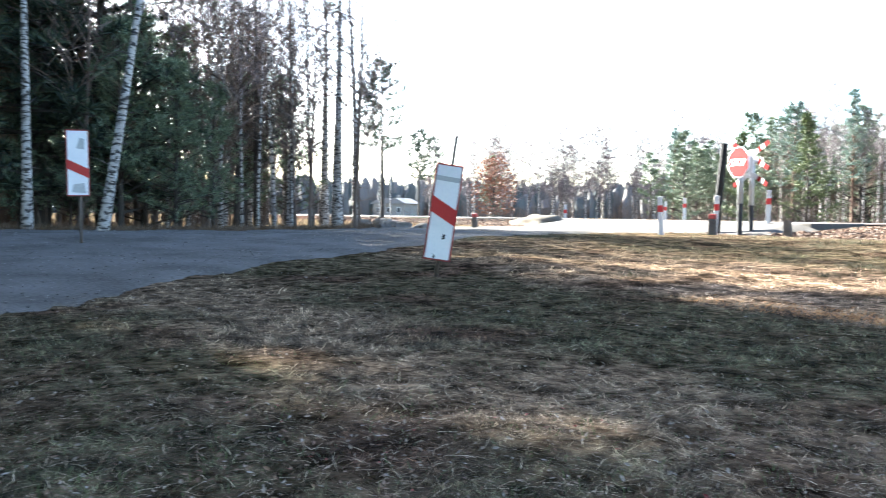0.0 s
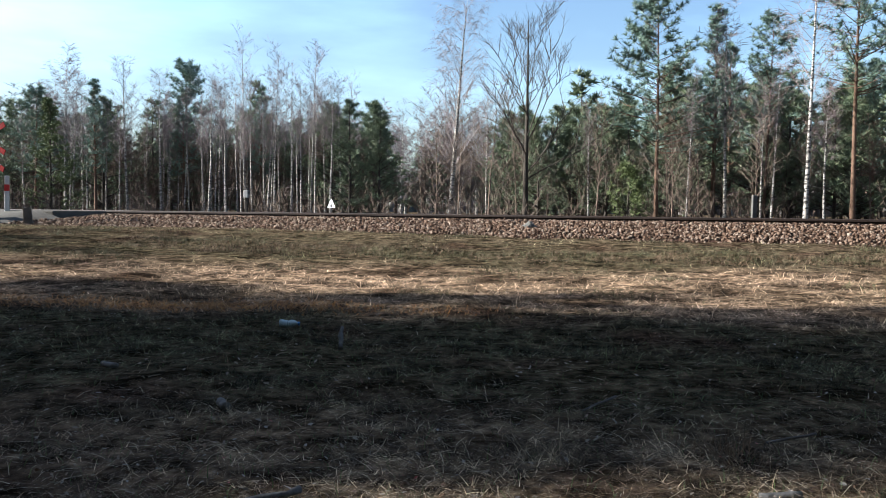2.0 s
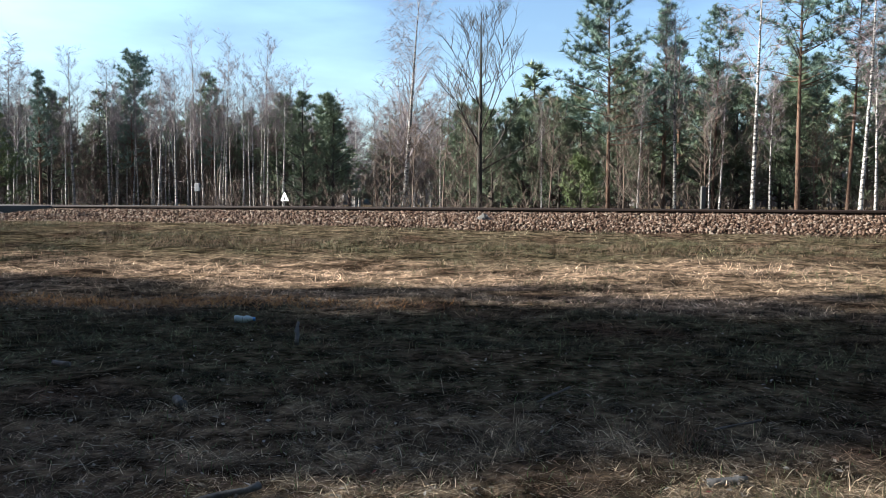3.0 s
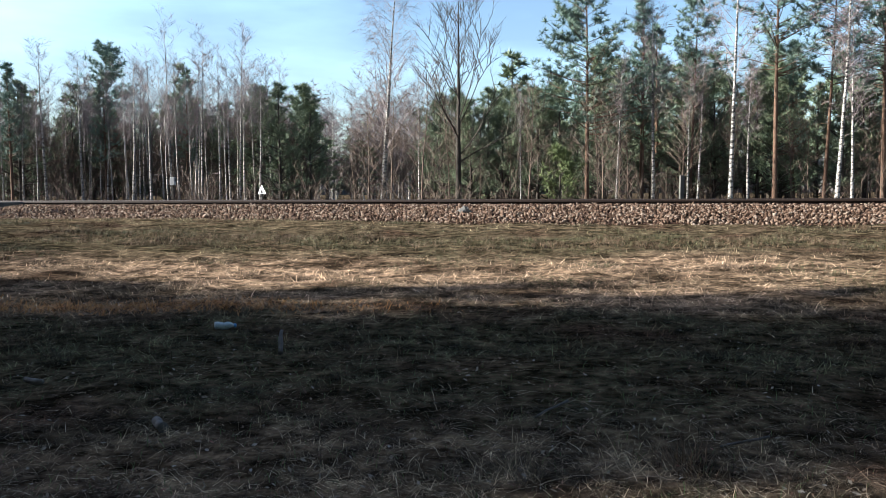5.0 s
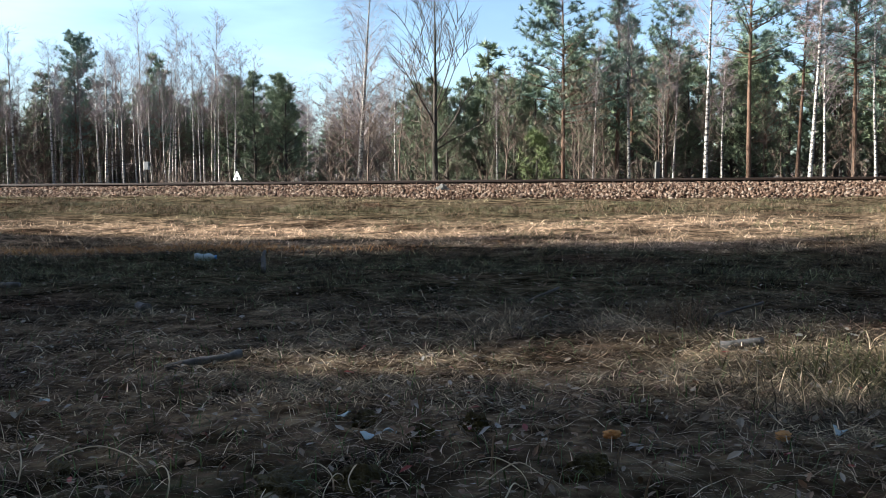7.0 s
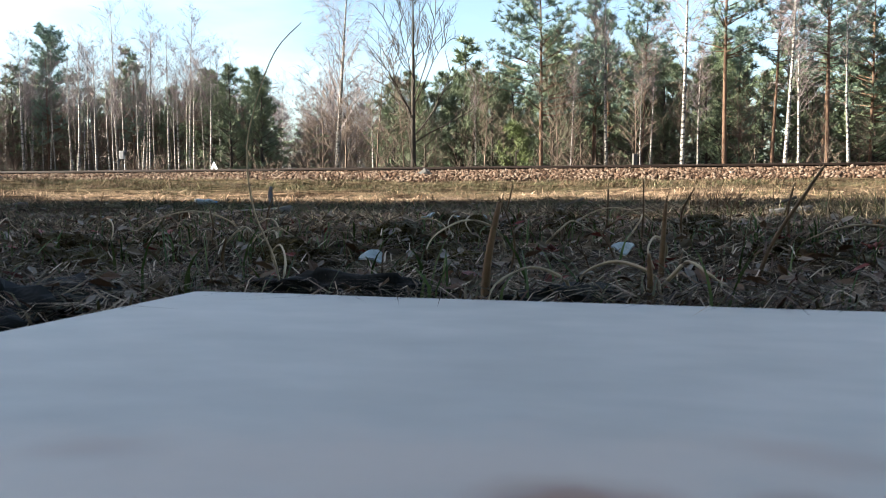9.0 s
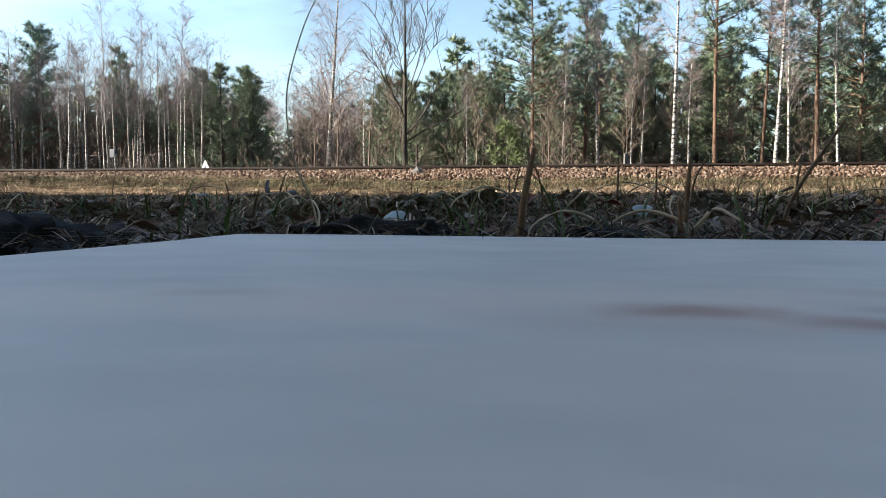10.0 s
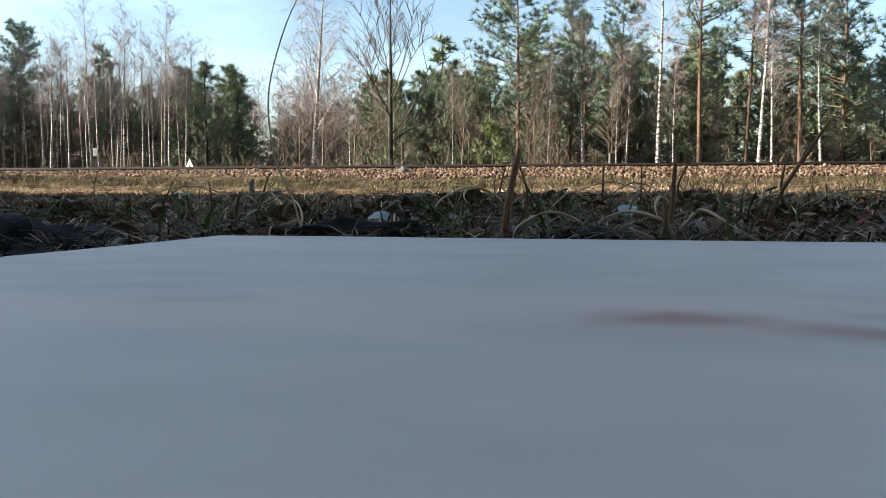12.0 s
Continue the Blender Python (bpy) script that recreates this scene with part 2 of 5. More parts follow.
def mark_face(m, spots):
    """Lays soft brown stains and broad pale warm bands of uneven outline over a board's face."""
    n, l = m.node_tree.nodes, m.node_tree.links
    b = n["Principled BSDF"]
    last = b.inputs["Base Color"].links[0].from_socket
    tc, wob = n.new("ShaderNodeTexCoord"), n.new("ShaderNodeTexNoise")
    wob.inputs["Scale"].default_value = 45
    l.new(tc.outputs["Object"], wob.inputs["Vector"])
    for cx, cy, a, c, turn, deep in spots:
        mp, ln, ad, r, x = (n.new("ShaderNode" + k) for k in ("Mapping", "VectorMath", "Math", "MapRange", "Mix"))
        mp.vector_type = "TEXTURE"
        mp.inputs["Location"].default_value, mp.inputs["Rotation"].default_value, mp.inputs["Scale"].default_value = (cx, cy, 0), (0, 0, turn), (a, c, 1)
        ln.operation, ad.operation = "LENGTH", "ADD"
        l.new(tc.outputs["Object"], mp.inputs[0]); l.new(mp.outputs[0], ln.inputs[0])
        l.new(ln.outputs["Value"], ad.inputs[0]); l.new(wob.outputs["Fac"], ad.inputs[1])
        r.interpolation_type = "SMOOTHSTEP"
        for i, v in enumerate((0.55, 1.65, deep, 0.0)):
            r.inputs[i + 1].default_value = v
        l.new(ad.outputs[0], r.inputs[0])
        x.data_type = "RGBA"
        l.new(r.outputs[0], x.inputs[0]); l.new(last, x.inputs[6])
        x.inputs[7].default_value = (0.26, 0.125, 0.075, 1) if a < 0.09 else (0.58, 0.475, 0.405, 1)      # the broad ones are pale and warm
        last = x.outputs[2]
    l.new(last, b.inputs["Base Color"])


mark_face(M_PAD, [(0.20, -0.27, 0.22, 0.042, 0.25, 0.65), (0.26, -0.33, 0.10, 0.03, 0.1, 0.3), (0.241, -0.275, 0.023, 0.014, 0.25, 0.85), (0.275, -0.287, 0.020, 0.014, -0.5, 0.8), (0.281, -0.264, 0.012, 0.008, 0.3, 0.4),
                   (0.14, -0.27, 0.02, 0.012, 0.4, 0.25), (0.02, -0.33, 0.03, 0.012, 0.3, 0.2), (0.30, -0.24, 0.03, 0.014, -0.3, 0.25), (0.24, -0.29, 0.05, 0.02, 0.0, 0.2)])
M_ROADSTONE = mat("road_stone", [(0.05, 0.045, 0.04), (0.13, 0.12, 0.11), (0.24, 0.225, 0.20)], 3, 40, 0.9, 0.3, "island", 0.8, spec=0.0)
M_THATCH = mat("dead_thatch", [(0.012, 0.008, 0.006), (0.085, 0.040, 0.024), (0.030, 0.022, 0.014), (0.075, 0.072, 0.026), (0.17, 0.105, 0.065), (0.50, 0.40, 0.30)], 6, 50, 0.85, 0, "island", 0.9)
M_BIRCH = birch_bark()
M_TWIG = mat("birch_twigs", [(0.10, 0.076, 0.074), (0.20, 0.162, 0.160)], 2, 20, 0.8, 0, "island", 0.6)
M_BARK = mat("grey_bark", [(0.0248, 0.0198, 0.0154), (0.0605, 0.0495, 0.0385)], 5, 50, 0.95, 0.8, stretch=(1, 1, 0.25))
M_PINEBARK = mat("pine_bark", [(0.05, 0.029, 0.019), (0.095, 0.055, 0.035), (0.135, 0.082, 0.053)], 3, 40, 0.9, 0.7, stretch=(1, 1, 0.4))
M_NEEDLE = mat("pine_needles", [(0.050, 0.083, 0.065), (0.10, 0.148, 0.112), (0.165, 0.215, 0.160)], 1.2, 20, 0.65, 0, "island", 0.6)
M_SPRUCE = mat("young_conifer_needles", [(0.048, 0.070, 0.042), (0.105, 0.136, 0.078), (0.18, 0.205, 0.115)], 1.2, 20, 0.65, 0, "island", 0.6)
# near-black needles: the shade of the backlit trees is put into their colour
M_SHADENEEDLE = mat("shaded_needles", [(0.010, 0.018, 0.012), (0.026, 0.038, 0.020), (0.05, 0.06, 0.03)], 1.2, 20, 0.75, 0, "island", 0.6)
M_LIME = mat("bright_conifer_needles", [(0.06, 0.080, 0.025), (0.105, 0.128, 0.045)], 2, 20, 0.65, 0, "island", 0.6)
M_BRUSH = mat("bare_brush", [(0.045, 0.033, 0.026), (0.10, 0.072, 0.055), (0.175, 0.130, 0.10)], 1, 20, 0.9, 0, "island", 0.7)
M_OAKLEAF = mat("withered_oak_leaves", [(0.126, 0.049, 0.0245), (0.231, 0.105, 0.056)], 1, 20, 0.8, 0, "island", 0.7)
M_FAR = mat("far_wood", [(0.05, 0.058, 0.055), (0.09, 0.085, 0.08), (0.12, 0.105, 0.098)], 0.05, 1, 1.0, 0, "island", 0.5)
M_WALL = mat("house_render", [(0.176, 0.16, 0.139), (0.218, 0.202, 0.176)], 1, 15, 0.9, 0.2)
M_ROOF = mat("roof_sheet", [(0.13, 0.119, 0.112), (0.166, 0.155, 0.144)], 1, 15, 0.8, 0.2)
M_GLASSDARK = mat("dark_window", [(0.03, 0.035, 0.04), (0.05, 0.055, 0.06)], 3, 20, 0.15, 0)
M_PET = mat("clear_plastic", [(0.302, 0.37, 0.403), (0.416, 0.483, 0.51)], 12, 60, 0.25, 0.2)
M_CAP = mat("blue_cap", [(0.05, 0.2, 0.5), (0.08, 0.26, 0.6)], 12, 60, 0.4, 0)
M_WOOD = mat("weathered_wood", [(0.045, 0.040, 0.038), (0.085, 0.080, 0.077), (0.125, 0.120, 0.116)], 6, 60, 0.9, 0.5, stretch=(1, 1, 0.3))
M_SAND = mat("sand_heap", [(0.075, 0.066, 0.054), (0.115, 0.102, 0.085)], 3, 40, 1.0, 0.6, spec=0.0)


# ---- builders ----
class Mesh:
    """Collects vertices and faces for one mesh."""

    def __init__(self):
        self.v, self.f = [], []

    def tube(self, pts, radii, sides=5, cap=True):
        base = len(self.v)
        pts = [Vector(p) for p in pts]
        for i, p in enumerate(pts):
            d = (pts[min(i + 1, len(pts) - 1)] - pts[max(i - 1, 0)]).normalized()
            a = d.orthogonal().normalized() if abs(d.z) < 0.9 else Vector((d.z, 0, -d.x)).normalized()
            b = d.cross(a)
            for k in range(sides):
                w = 2 * math.pi * k / sides
                self.v.append(p + (a * math.cos(w) + b * math.sin(w)) * radii[i])
        for i in range(len(pts) - 1):
            for k in range(sides):
                j = (k + 1) % sides
                self.f.append((base + i * sides + k, base + i * sides + j, base + (i + 1) * sides + j, base + (i + 1) * sides + k))
        if cap:
            self.f.append(tuple(base + k for k in reversed(range(sides))))
            self.f.append(tuple(base + (len(pts) - 1) * sides + k for k in range(sides)))

    def box(self, lo, hi, m=None, bevel=0.0):
        bm = bmesh.new()
        bmesh.ops.create_cube(bm, size=1)
        for v in bm.verts:
            v.co = Vector([(lo[i] + hi[i]) / 2 + v.co[i] * (hi[i] - lo[i]) for i in range(3)])
        if bevel:
            bmesh.ops.bevel(bm, geom=bm.edges[:], offset=bevel, segments=2, affect="EDGES", profile=0.6)
        self.take(bm, m)

    def prism(self, outline, y0, y1, m=None):
        """An outline in x, z pushed through from y0 to y1."""
        base, n = len(self.v), len(outline)
        for y in (y0, y1):
            for x, z in outline:
                p = Vector((x, y, z))
                self.v.append(m @ p if m else p)
        self.f.append(tuple(base + i for i in range(n)))
        self.f.append(tuple(base + n + i for i in reversed(range(n))))
        for i in range(n):
            j = (i + 1) % n
            self.f.append((base + j, base + i, base + n + i, base + n + j))

    def take(self, bm, m=None):
        base = len(self.v)
        bm.verts.index_update()
        for v in bm.verts:
            self.v.append(m @ v.co if m else v.co.copy())
        for f in bm.faces:
            self.f.append(tuple(base + v.index for v in f.verts))
        bm.free()

    def data(self, name, material, smooth=False):
        me = bpy.data.meshes.new(name)
        me.from_pydata([tuple(v) for v in self.v], [], self.f)
        me.materials.append(material)
        if smooth:
            me.polygons.foreach_set("use_smooth", [True] * len(me.polygons))
        me.update()
        return me


def part(name, mesh, material, parent, label="", smooth=False):
    """One mesh object under a thing or under a part."""
    ob = new(name, mesh.data(name, material, smooth))
    ob.parent = parent
    return tagged(ob, label) if label else ob


def thing(name, label, category, m=None, group="", kind=""):
    ob = new(name)
    ob.empty_display_size = 0.2
    if m is not None:
        ob.matrix_world = m
    return tagged(ob, label, category, group, kind)


def solid(name, mesh, material, label, category, m=None, group="", kind="", smooth=False):
    ob = new(name, mesh.data(name, material, smooth))
    if m is not None:
        ob.matrix_world = m
    return tagged(ob, label, category, group, kind)


def soup(name, verts, faces, material):
    """A mesh from numpy arrays: verts (n, 3), faces (m, 3 or 4)."""
    me = bpy.data.meshes.new(name)
    k = faces.shape[1]
    me.vertices.add(len(verts)); me.loops.add(faces.size); me.polygons.add(len(faces))
    me.vertices.foreach_set("co", np.ascontiguousarray(verts, dtype=np.float32).ravel())
    me.loops.foreach_set("vertex_index", np.ascontiguousarray(faces, dtype=np.int32).ravel())
    me.polygons.foreach_set("loop_start", np.arange(0, faces.size, k, dtype=np.int32))
    me.materials.append(material)
    me.update(calc_edges=True)
    me.validate()
    return me


# ---- the lie of the land ----
def smooth01(a, b, t):
    t = min(1.0, max(0.0, (t - a) / (b - a)))
    return t * t * (3 - 2 * t)


def land(x, y):
    """Height of the ground: a flat meadow that rises gently to the track and the road."""
    r = math.hypot(x, y)
    far = max(r, y + 0.2 * x if y > 0 else 0)
    h = 0.14 * smooth01(7.4, 11.0, far) + 0.18 * smooth01(11.0, 15.4, far)
    near = smooth01(0.7, 2.2, r)
    h += near * (0.030 * noise.noise((x * 0.9, y * 0.9, 0)) + 0.014 * noise.noise((x * 3.1, y * 3.1, 4)))
    bank = y + 0.12 * x - 11.0
    if -8 < x < 9:
        h += 0.09 * math.exp(-(bank / 0.42) ** 2) * (0.6 + noise.noise((x * 0.8, 2, 7))) * smooth01(-8, -5, x) * (1 - smooth01(7, 9, x))
    return h - 0.012 * (1 - near)


RAIL_A, RAIL_B = 17.3, -0.20      # the near rail runs along y = A + B x
ALONG = Vector((1, RAIL_B, 0)).normalized()
TRACK_TURN = math.degrees(math.atan(RAIL_B))


def ground():
    n = 280
    s = np.linspace(-1, 1, n)
    w = np.sinh(s * 6.2) / math.sinh(6.2) * 900
    verts = np.zeros((n * n, 3))
    k = 0
    for j in range(n):
        for i in range(n):
            x, y = float(w[i]) - 0.5, float(w[j]) + 3.0
            verts[k] = (x, y, land(x, y))
            k += 1
    a = np.arange(n * n).reshape(n, n)
    faces = np.stack([a[:-1, :-1].ravel(), a[:-1, 1:].ravel(), a[1:, 1:].ravel(), a[1:, :-1].ravel()], 1)
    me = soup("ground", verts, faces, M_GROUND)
    me.polygons.foreach_set("use_smooth", [True] * len(me.polygons))
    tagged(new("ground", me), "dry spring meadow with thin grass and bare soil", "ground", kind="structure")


ground()


# ---- road and crossing ----
def strip(name, inner, outer, cols, rows, lift, material, label, category, jag=0.0):
    """A sheet between two lines of points, laid on the land."""
    def along(line, t):
        t *= len(line) - 1
        i = min(int(t), len(line) - 2)
        f = t - i
        p = [line[max(0, i - 1)], line[i], line[i + 1], line[min(len(line) - 1, i + 2)]]
        return [0.5 * (2 * p[1][c] + (p[2][c] - p[0][c]) * f + (2 * p[0][c] - 5 * p[1][c] + 4 * p[2][c] - p[3][c]) * f * f + (3 * p[1][c] - p[0][c] - 3 * p[2][c] + p[3][c]) * f ** 3) for c in (0, 1)]
    verts = []
    for i in range(cols + 1):
        a, b = along(inner, i / cols), along(outer, i / cols)
        for j in range(rows + 1):
            f = j / rows
            edge = jag * noise.noise((i * 0.31, j * 0.0 + (9 if f > 0.5 else 0), 3))
            x, y = a[0] + (b[0] - a[0]) * f + edge * (1 if j in (0, rows) else 0), a[1] + (b[1] - a[1]) * f
            z = land(x, y) + (lift if 0 < j < rows else -0.03) + 0.012 * noise.noise((x * 1.7, y * 1.7, 1))
            verts.append((x, y, z))
    a = np.arange((cols + 1) * (rows + 1)).reshape(cols + 1, rows + 1)
    faces = np.stack([a[:-1, :-1].ravel(), a[:-1, 1:].ravel(), a[1:, 1:].ravel(), a[1:, :-1].ravel()], 1)
    me = soup(name, np.array(verts), faces, material)
    me.polygons.foreach_set("use_smooth", [True] * len(me.polygons))
    return tagged(new(name, me), label, category, kind="structure")


strip("road", [(-4.5, -9), (-5.0, -2), (-5.6, 0.6), (-7.6, 2.2), (-9.2, 4.2), (-10.6, 6.6), (-12.6, 10.2), (-14.2, 14), (-14.9, 19)],
      [(-16, -9), (-17, -4), (-18, 0), (-17.6, 4), (-17.4, 6.5), (-18.8, 9.6), (-21.6, 12.6), (-22.8, 16), (-22.5, 20.6)], 90, 18, 0.03, M_ROAD,
      "pale grey gravel road curving to the railway crossing", "road", 0.5)
strip("far_road", [(-14.9, 22.6), (-17, 28), (-22, 38), (-34, 60)], [(-22.5, 24), (-24, 29), (-28, 38), (-40, 60)], 40, 8, 0.05, M_ROAD,
      "gravel road going on beyond the railway", "road", 0.4)


def track_point(s, off, z):
    """s metres along the track from x = 0, off metres beyond the near rail."""
    q = Vector((0, RAIL_A, 0)) + ALONG * s + Vector((-ALONG.y, ALONG.x, 0)) * off
    return Vector((q.x, q.y, z))


def ballast():
    rng = random.Random(5)
    prof = [(-3.6, 0.16), (-3.2, 0.29), (-2.7, 0.345), (-1.7, 0.415), (-0.8, 0.49), (-0.1, 0.505), (1.6, 0.505), (2.4, 0.46), (4.2, 0.20)]
    m = Mesh()
    ss = [-170 + 2.0 * i for i in range(50)] + [-70 + 0.4 * i for i in range(300)] + [50 + 3 * i for i in range(40)]
    for s in ss:
        for o, z in prof:
            m.v.append(track_point(s, o + 0.10 * noise.noise((s * 0.7, o, 2)), z + 0.02 * noise.noise((s * 1.3, o * 2, 5))))
    k = len(prof)
    for i in range(len(ss) - 1):
        for j in range(k - 1):
            m.f.append((i * k + j, (i + 1) * k + j, (i + 1) * k + j + 1, i * k + j + 1))
    solid("ballast_bed", m, M_BED, "low bank of reddish crushed stone under the railway", "ballast", kind="structure")
    # loose stones, small chipped blocks
    cube = np.array([(1, 0, 0), (-1, 0, 0), (0, 1, 0), (0, -1, 0), (0, 0, 1), (0, 0, -1)], float)
    tri = np.array([(0, 2, 4), (2, 1, 4), (1, 3, 4), (3, 0, 4), (2, 0, 5), (1, 2, 5), (3, 1, 5), (0, 3, 5)])
    g = np.random.default_rng(4)
    verts, faces = [], []
    count = 62000
    for i in range(count):
        s = rng.triangular(-46, 24, -2) if i < count * 0.8 else rng.uniform(-60, 30)
        o = rng.uniform(-3.45, -0.12) if rng.random() < 0.9 else rng.uniform(0.1, 1.3)
        z = float(np.interp(o, [p[0] for p in prof], [p[1] for p in prof]))
        if -24.5 < s < -11 and o > -2.0:
            continue
        size = rng.uniform(0.014, 0.038)
        p = track_point(s, o + rng.uniform(-0.05, 0.05), z + rng.uniform(0.0, 0.025))
        rot = Euler((rng.uniform(0, 6.28), rng.uniform(0, 6.28), rng.uniform(0, 6.28))).to_matrix()
        v = cube * (size * g.uniform(0.65, 1.35, (6, 1))) + g.normal(0, size * 0.22, (6, 3))
        faces.append(tri + 6 * len(verts))
        verts.append(v @ np.array(rot).T + np.array(p))
    tagged(new("ballast_stones", soup("ballast_stones", np.concatenate(verts), np.concatenate(faces), M_STONE)), "loose reddish crushed stones covering the track bed", "ballast stones", kind="stuff")


ballast()


def track():
    t = thing("railway_track", "single railway track with rusty rails on wooden sleepers", "railway track", kind="structure")
    prof = [(-0.072, 0), (0.072, 0), (0.072, 0.012), (0.012, 0.03), (0.010, 0.115), (0.036, 0.128), (0.036, 0.158), (0.028, 0.166), (-0.028, 0.166), (-0.036, 0.158), (-0.036, 0.128), (-0.010, 0.115), (-0.012, 0.03), (-0.072, 0.012)]
    for off in (0.0, 1.507):
        m = Mesh()
        ss = [-170, -100, -60, -40, -30, -20, -10, -5, 0, 5, 10, 20, 40, 90, 160]
        for s in ss:
            for o, z in prof:
                m.v.append(track_point(s, off + o, 0.452 + z))
        k = len(prof)
        for i in range(len(ss) - 1):
            for j in range(k):
                q = (j + 1) % k
                m.f.append((i * k + j, (i + 1) * k + j, (i + 1) * k + q, i * k + q))
        r = part("rail", m, M_RAIL, t, "rusty brown steel rail")
        top = Mesh()
        for s in ss:
            top.v += [track_point(s, off - 0.024, 0.6195), track_point(s, off + 0.024, 0.6195)]
        for i in range(len(ss) - 1):
            top.f.append((2 * i, 2 * i + 2, 2 * i + 3, 2 * i + 1))
        part("running_surface", top, M_RAILTOP, r, "worn bright rail head")
    sl, cl = Mesh(), Mesh()
    sl.box((-0.12, -1.25, -0.15), (0.12, 1.25, 0.0), bevel=0.015)
    for side in (-1, 1):
        cl.box((-0.08, side * 0.09 - 0.035, 0), (0.08, side * 0.09 + 0.035, 0.02), bevel=0.004)
        cl.tube([(0, side * 0.09, 0.015), (0, side * 0.09, 0.06)], [0.016, 0.014], 6)
    sld, cld = sl.data("sleeper", M_SLEEPER), cl.data("fastening", M_RAIL)
    for i in range(130):
        s = -50 + 0.62 * i
        if -23.5 < s < -11.5:
            continue
        p = track_point(s, 0.75, 0.462)
        ob = new("sleeper", sld)
        ob.matrix_world = pose(*p, 0, 0, TRACK_TURN)
        ob.parent = t
        c = new("fastening", cld)
        c.matrix_world = pose(*track_point(s, 0.0, 0.462), 0, 0, TRACK_TURN)
        c.parent = t


track()


def crossing():
    d = thing("crossing_deck", "worn concrete slabs and gravel between the rails at the crossing", "crossing", kind="structure")
    for o0, o1 in ((-1.75, -0.08), (0.10, 1.41), (1.59, 3.2)):
        for i in range(4):
            m = Mesh()
            m.box((0.01, o0, -0.16), (2.98, o1, 0.0), bevel=0.02)
            ob = part("slab", m, M_ROAD, d)
            p = track_point(-23.2 + 3.0 * i, 0, 0.603)
            ob.matrix_world = pose(p.x, p.y, p.z, 0, 0, TRACK_TURN)
    ramp = Mesh()
    n = 24
    for i in range(n + 1):
        s = -23.6 + 12.6 * i / n
        for o, z in ((-3.4, 0.28), (-2.8, 0.40), (-2.2, 0.52), (-1.74, 0.598)):
            ramp.v.append(track_point(s + 0.25 * noise.noise((s, o, 1)), o, z + 0.012 * noise.noise((s * 2, o * 2, 8)) - (0.16 if i in (0, n) else 0)))
    for i in range(n):
        for j in range(3):
            a = i * 4 + j
            ramp.f.append((a, a + 4, a + 5, a + 1))
    part("ramp", ramp, M_ROAD, d, "pale gravel ramp up to the rails", True)
    far = Mesh()
    for i in range(n + 1):
        s = -23.6 + 12.6 * i / n
        for o, z in ((3.18, 0.598), (4.4, 0.5), (6.5, 0.36)):
            far.v.append(track_point(s, o, z - (0.16 if i in (0, n) else 0)))
    for i in range(n):
        for j in range(2):
            a = i * 3 + j
            far.f.append((a, a + 3, a + 4, a + 1))
    part("ramp", far, M_ROAD, d, "pale gravel ramp down from the rails", True)


crossing()


# ---- signs and posts ----
def guard_post(x, y, h, lean=0.0, facing=0.0):
    z = land(x, y)
    t = thing("guard_post", "white concrete guard post with a red reflector band", "guard post", pose(x, y, z - 0.15, 0, lean, facing), "guard posts at the crossing")
    m = Mesh()
    m.box((-0.05, -0.042, 0), (0.05, 0.042, h + 0.15), bevel=0.014)
    part("shaft", m, M_PAINTW, t)
    m = Mesh()
    m.box((-0.053, -0.045, h - 0.20), (0.053, 0.045, h - 0.05), bevel=0.004)
    part("reflector_band", m, M_RED, t, "red reflector band")


def stub(x, y, h, w, lean=0.0, red=False):
    z = land(x, y)
    t = thing("marker_stone", "low weathered concrete marker stone in the grass", "marker stone", pose(x, y, z - 0.1, 0, lean, 20), "marker stones")
    m = Mesh()
    bm = bmesh.new()
    bmesh.ops.create_cube(bm, size=1)
    for v in bm.verts:
        top = v.co.z > 0
        v.co = Vector((v.co.x * w * (0.86 if top else 1), v.co.y * w * 0.7 * (0.86 if top else 1), (h + 0.1) if top else 0))
    bmesh.ops.bevel(bm, geom=bm.edges[:], offset=w * 0.14, segments=2, affect="EDGES")
    m.take(bm)
    part("stone", m, M_DARKCONC if not red else M_CONC, t)
    if red:
        m = Mesh()
        m.box((-w * 0.46, -w * 0.335, h - 0.02), (w * 0.46, w * 0.335, h + 0.105), bevel=0.03)
        part("painted_top", m, M_RUSTEDGE, t, "faded red painted top")


guard_post(-13.0, 14.7, 0.86, -3, 30)
guard_post(-12.75, 16.2, 0.90, 2, 30)
guard_post(-12.65, 18.0, 1.06, 1, 30)
guard_post(-20.6, 24.2, 1.10, 0, 30)
guard_post(-25.6, 22.9, 0.85, 0, 30)
guard_post(-22.6, 25.4, 1.0, 0, 30)
stub(-12.45, 15.75, 0.47, 0.18, 0, True)
stub(-10.96, 16.4, 0.36, 0.18, -5)
stub(-20.3, 14.7, 0.45, 0.18, 0, True)


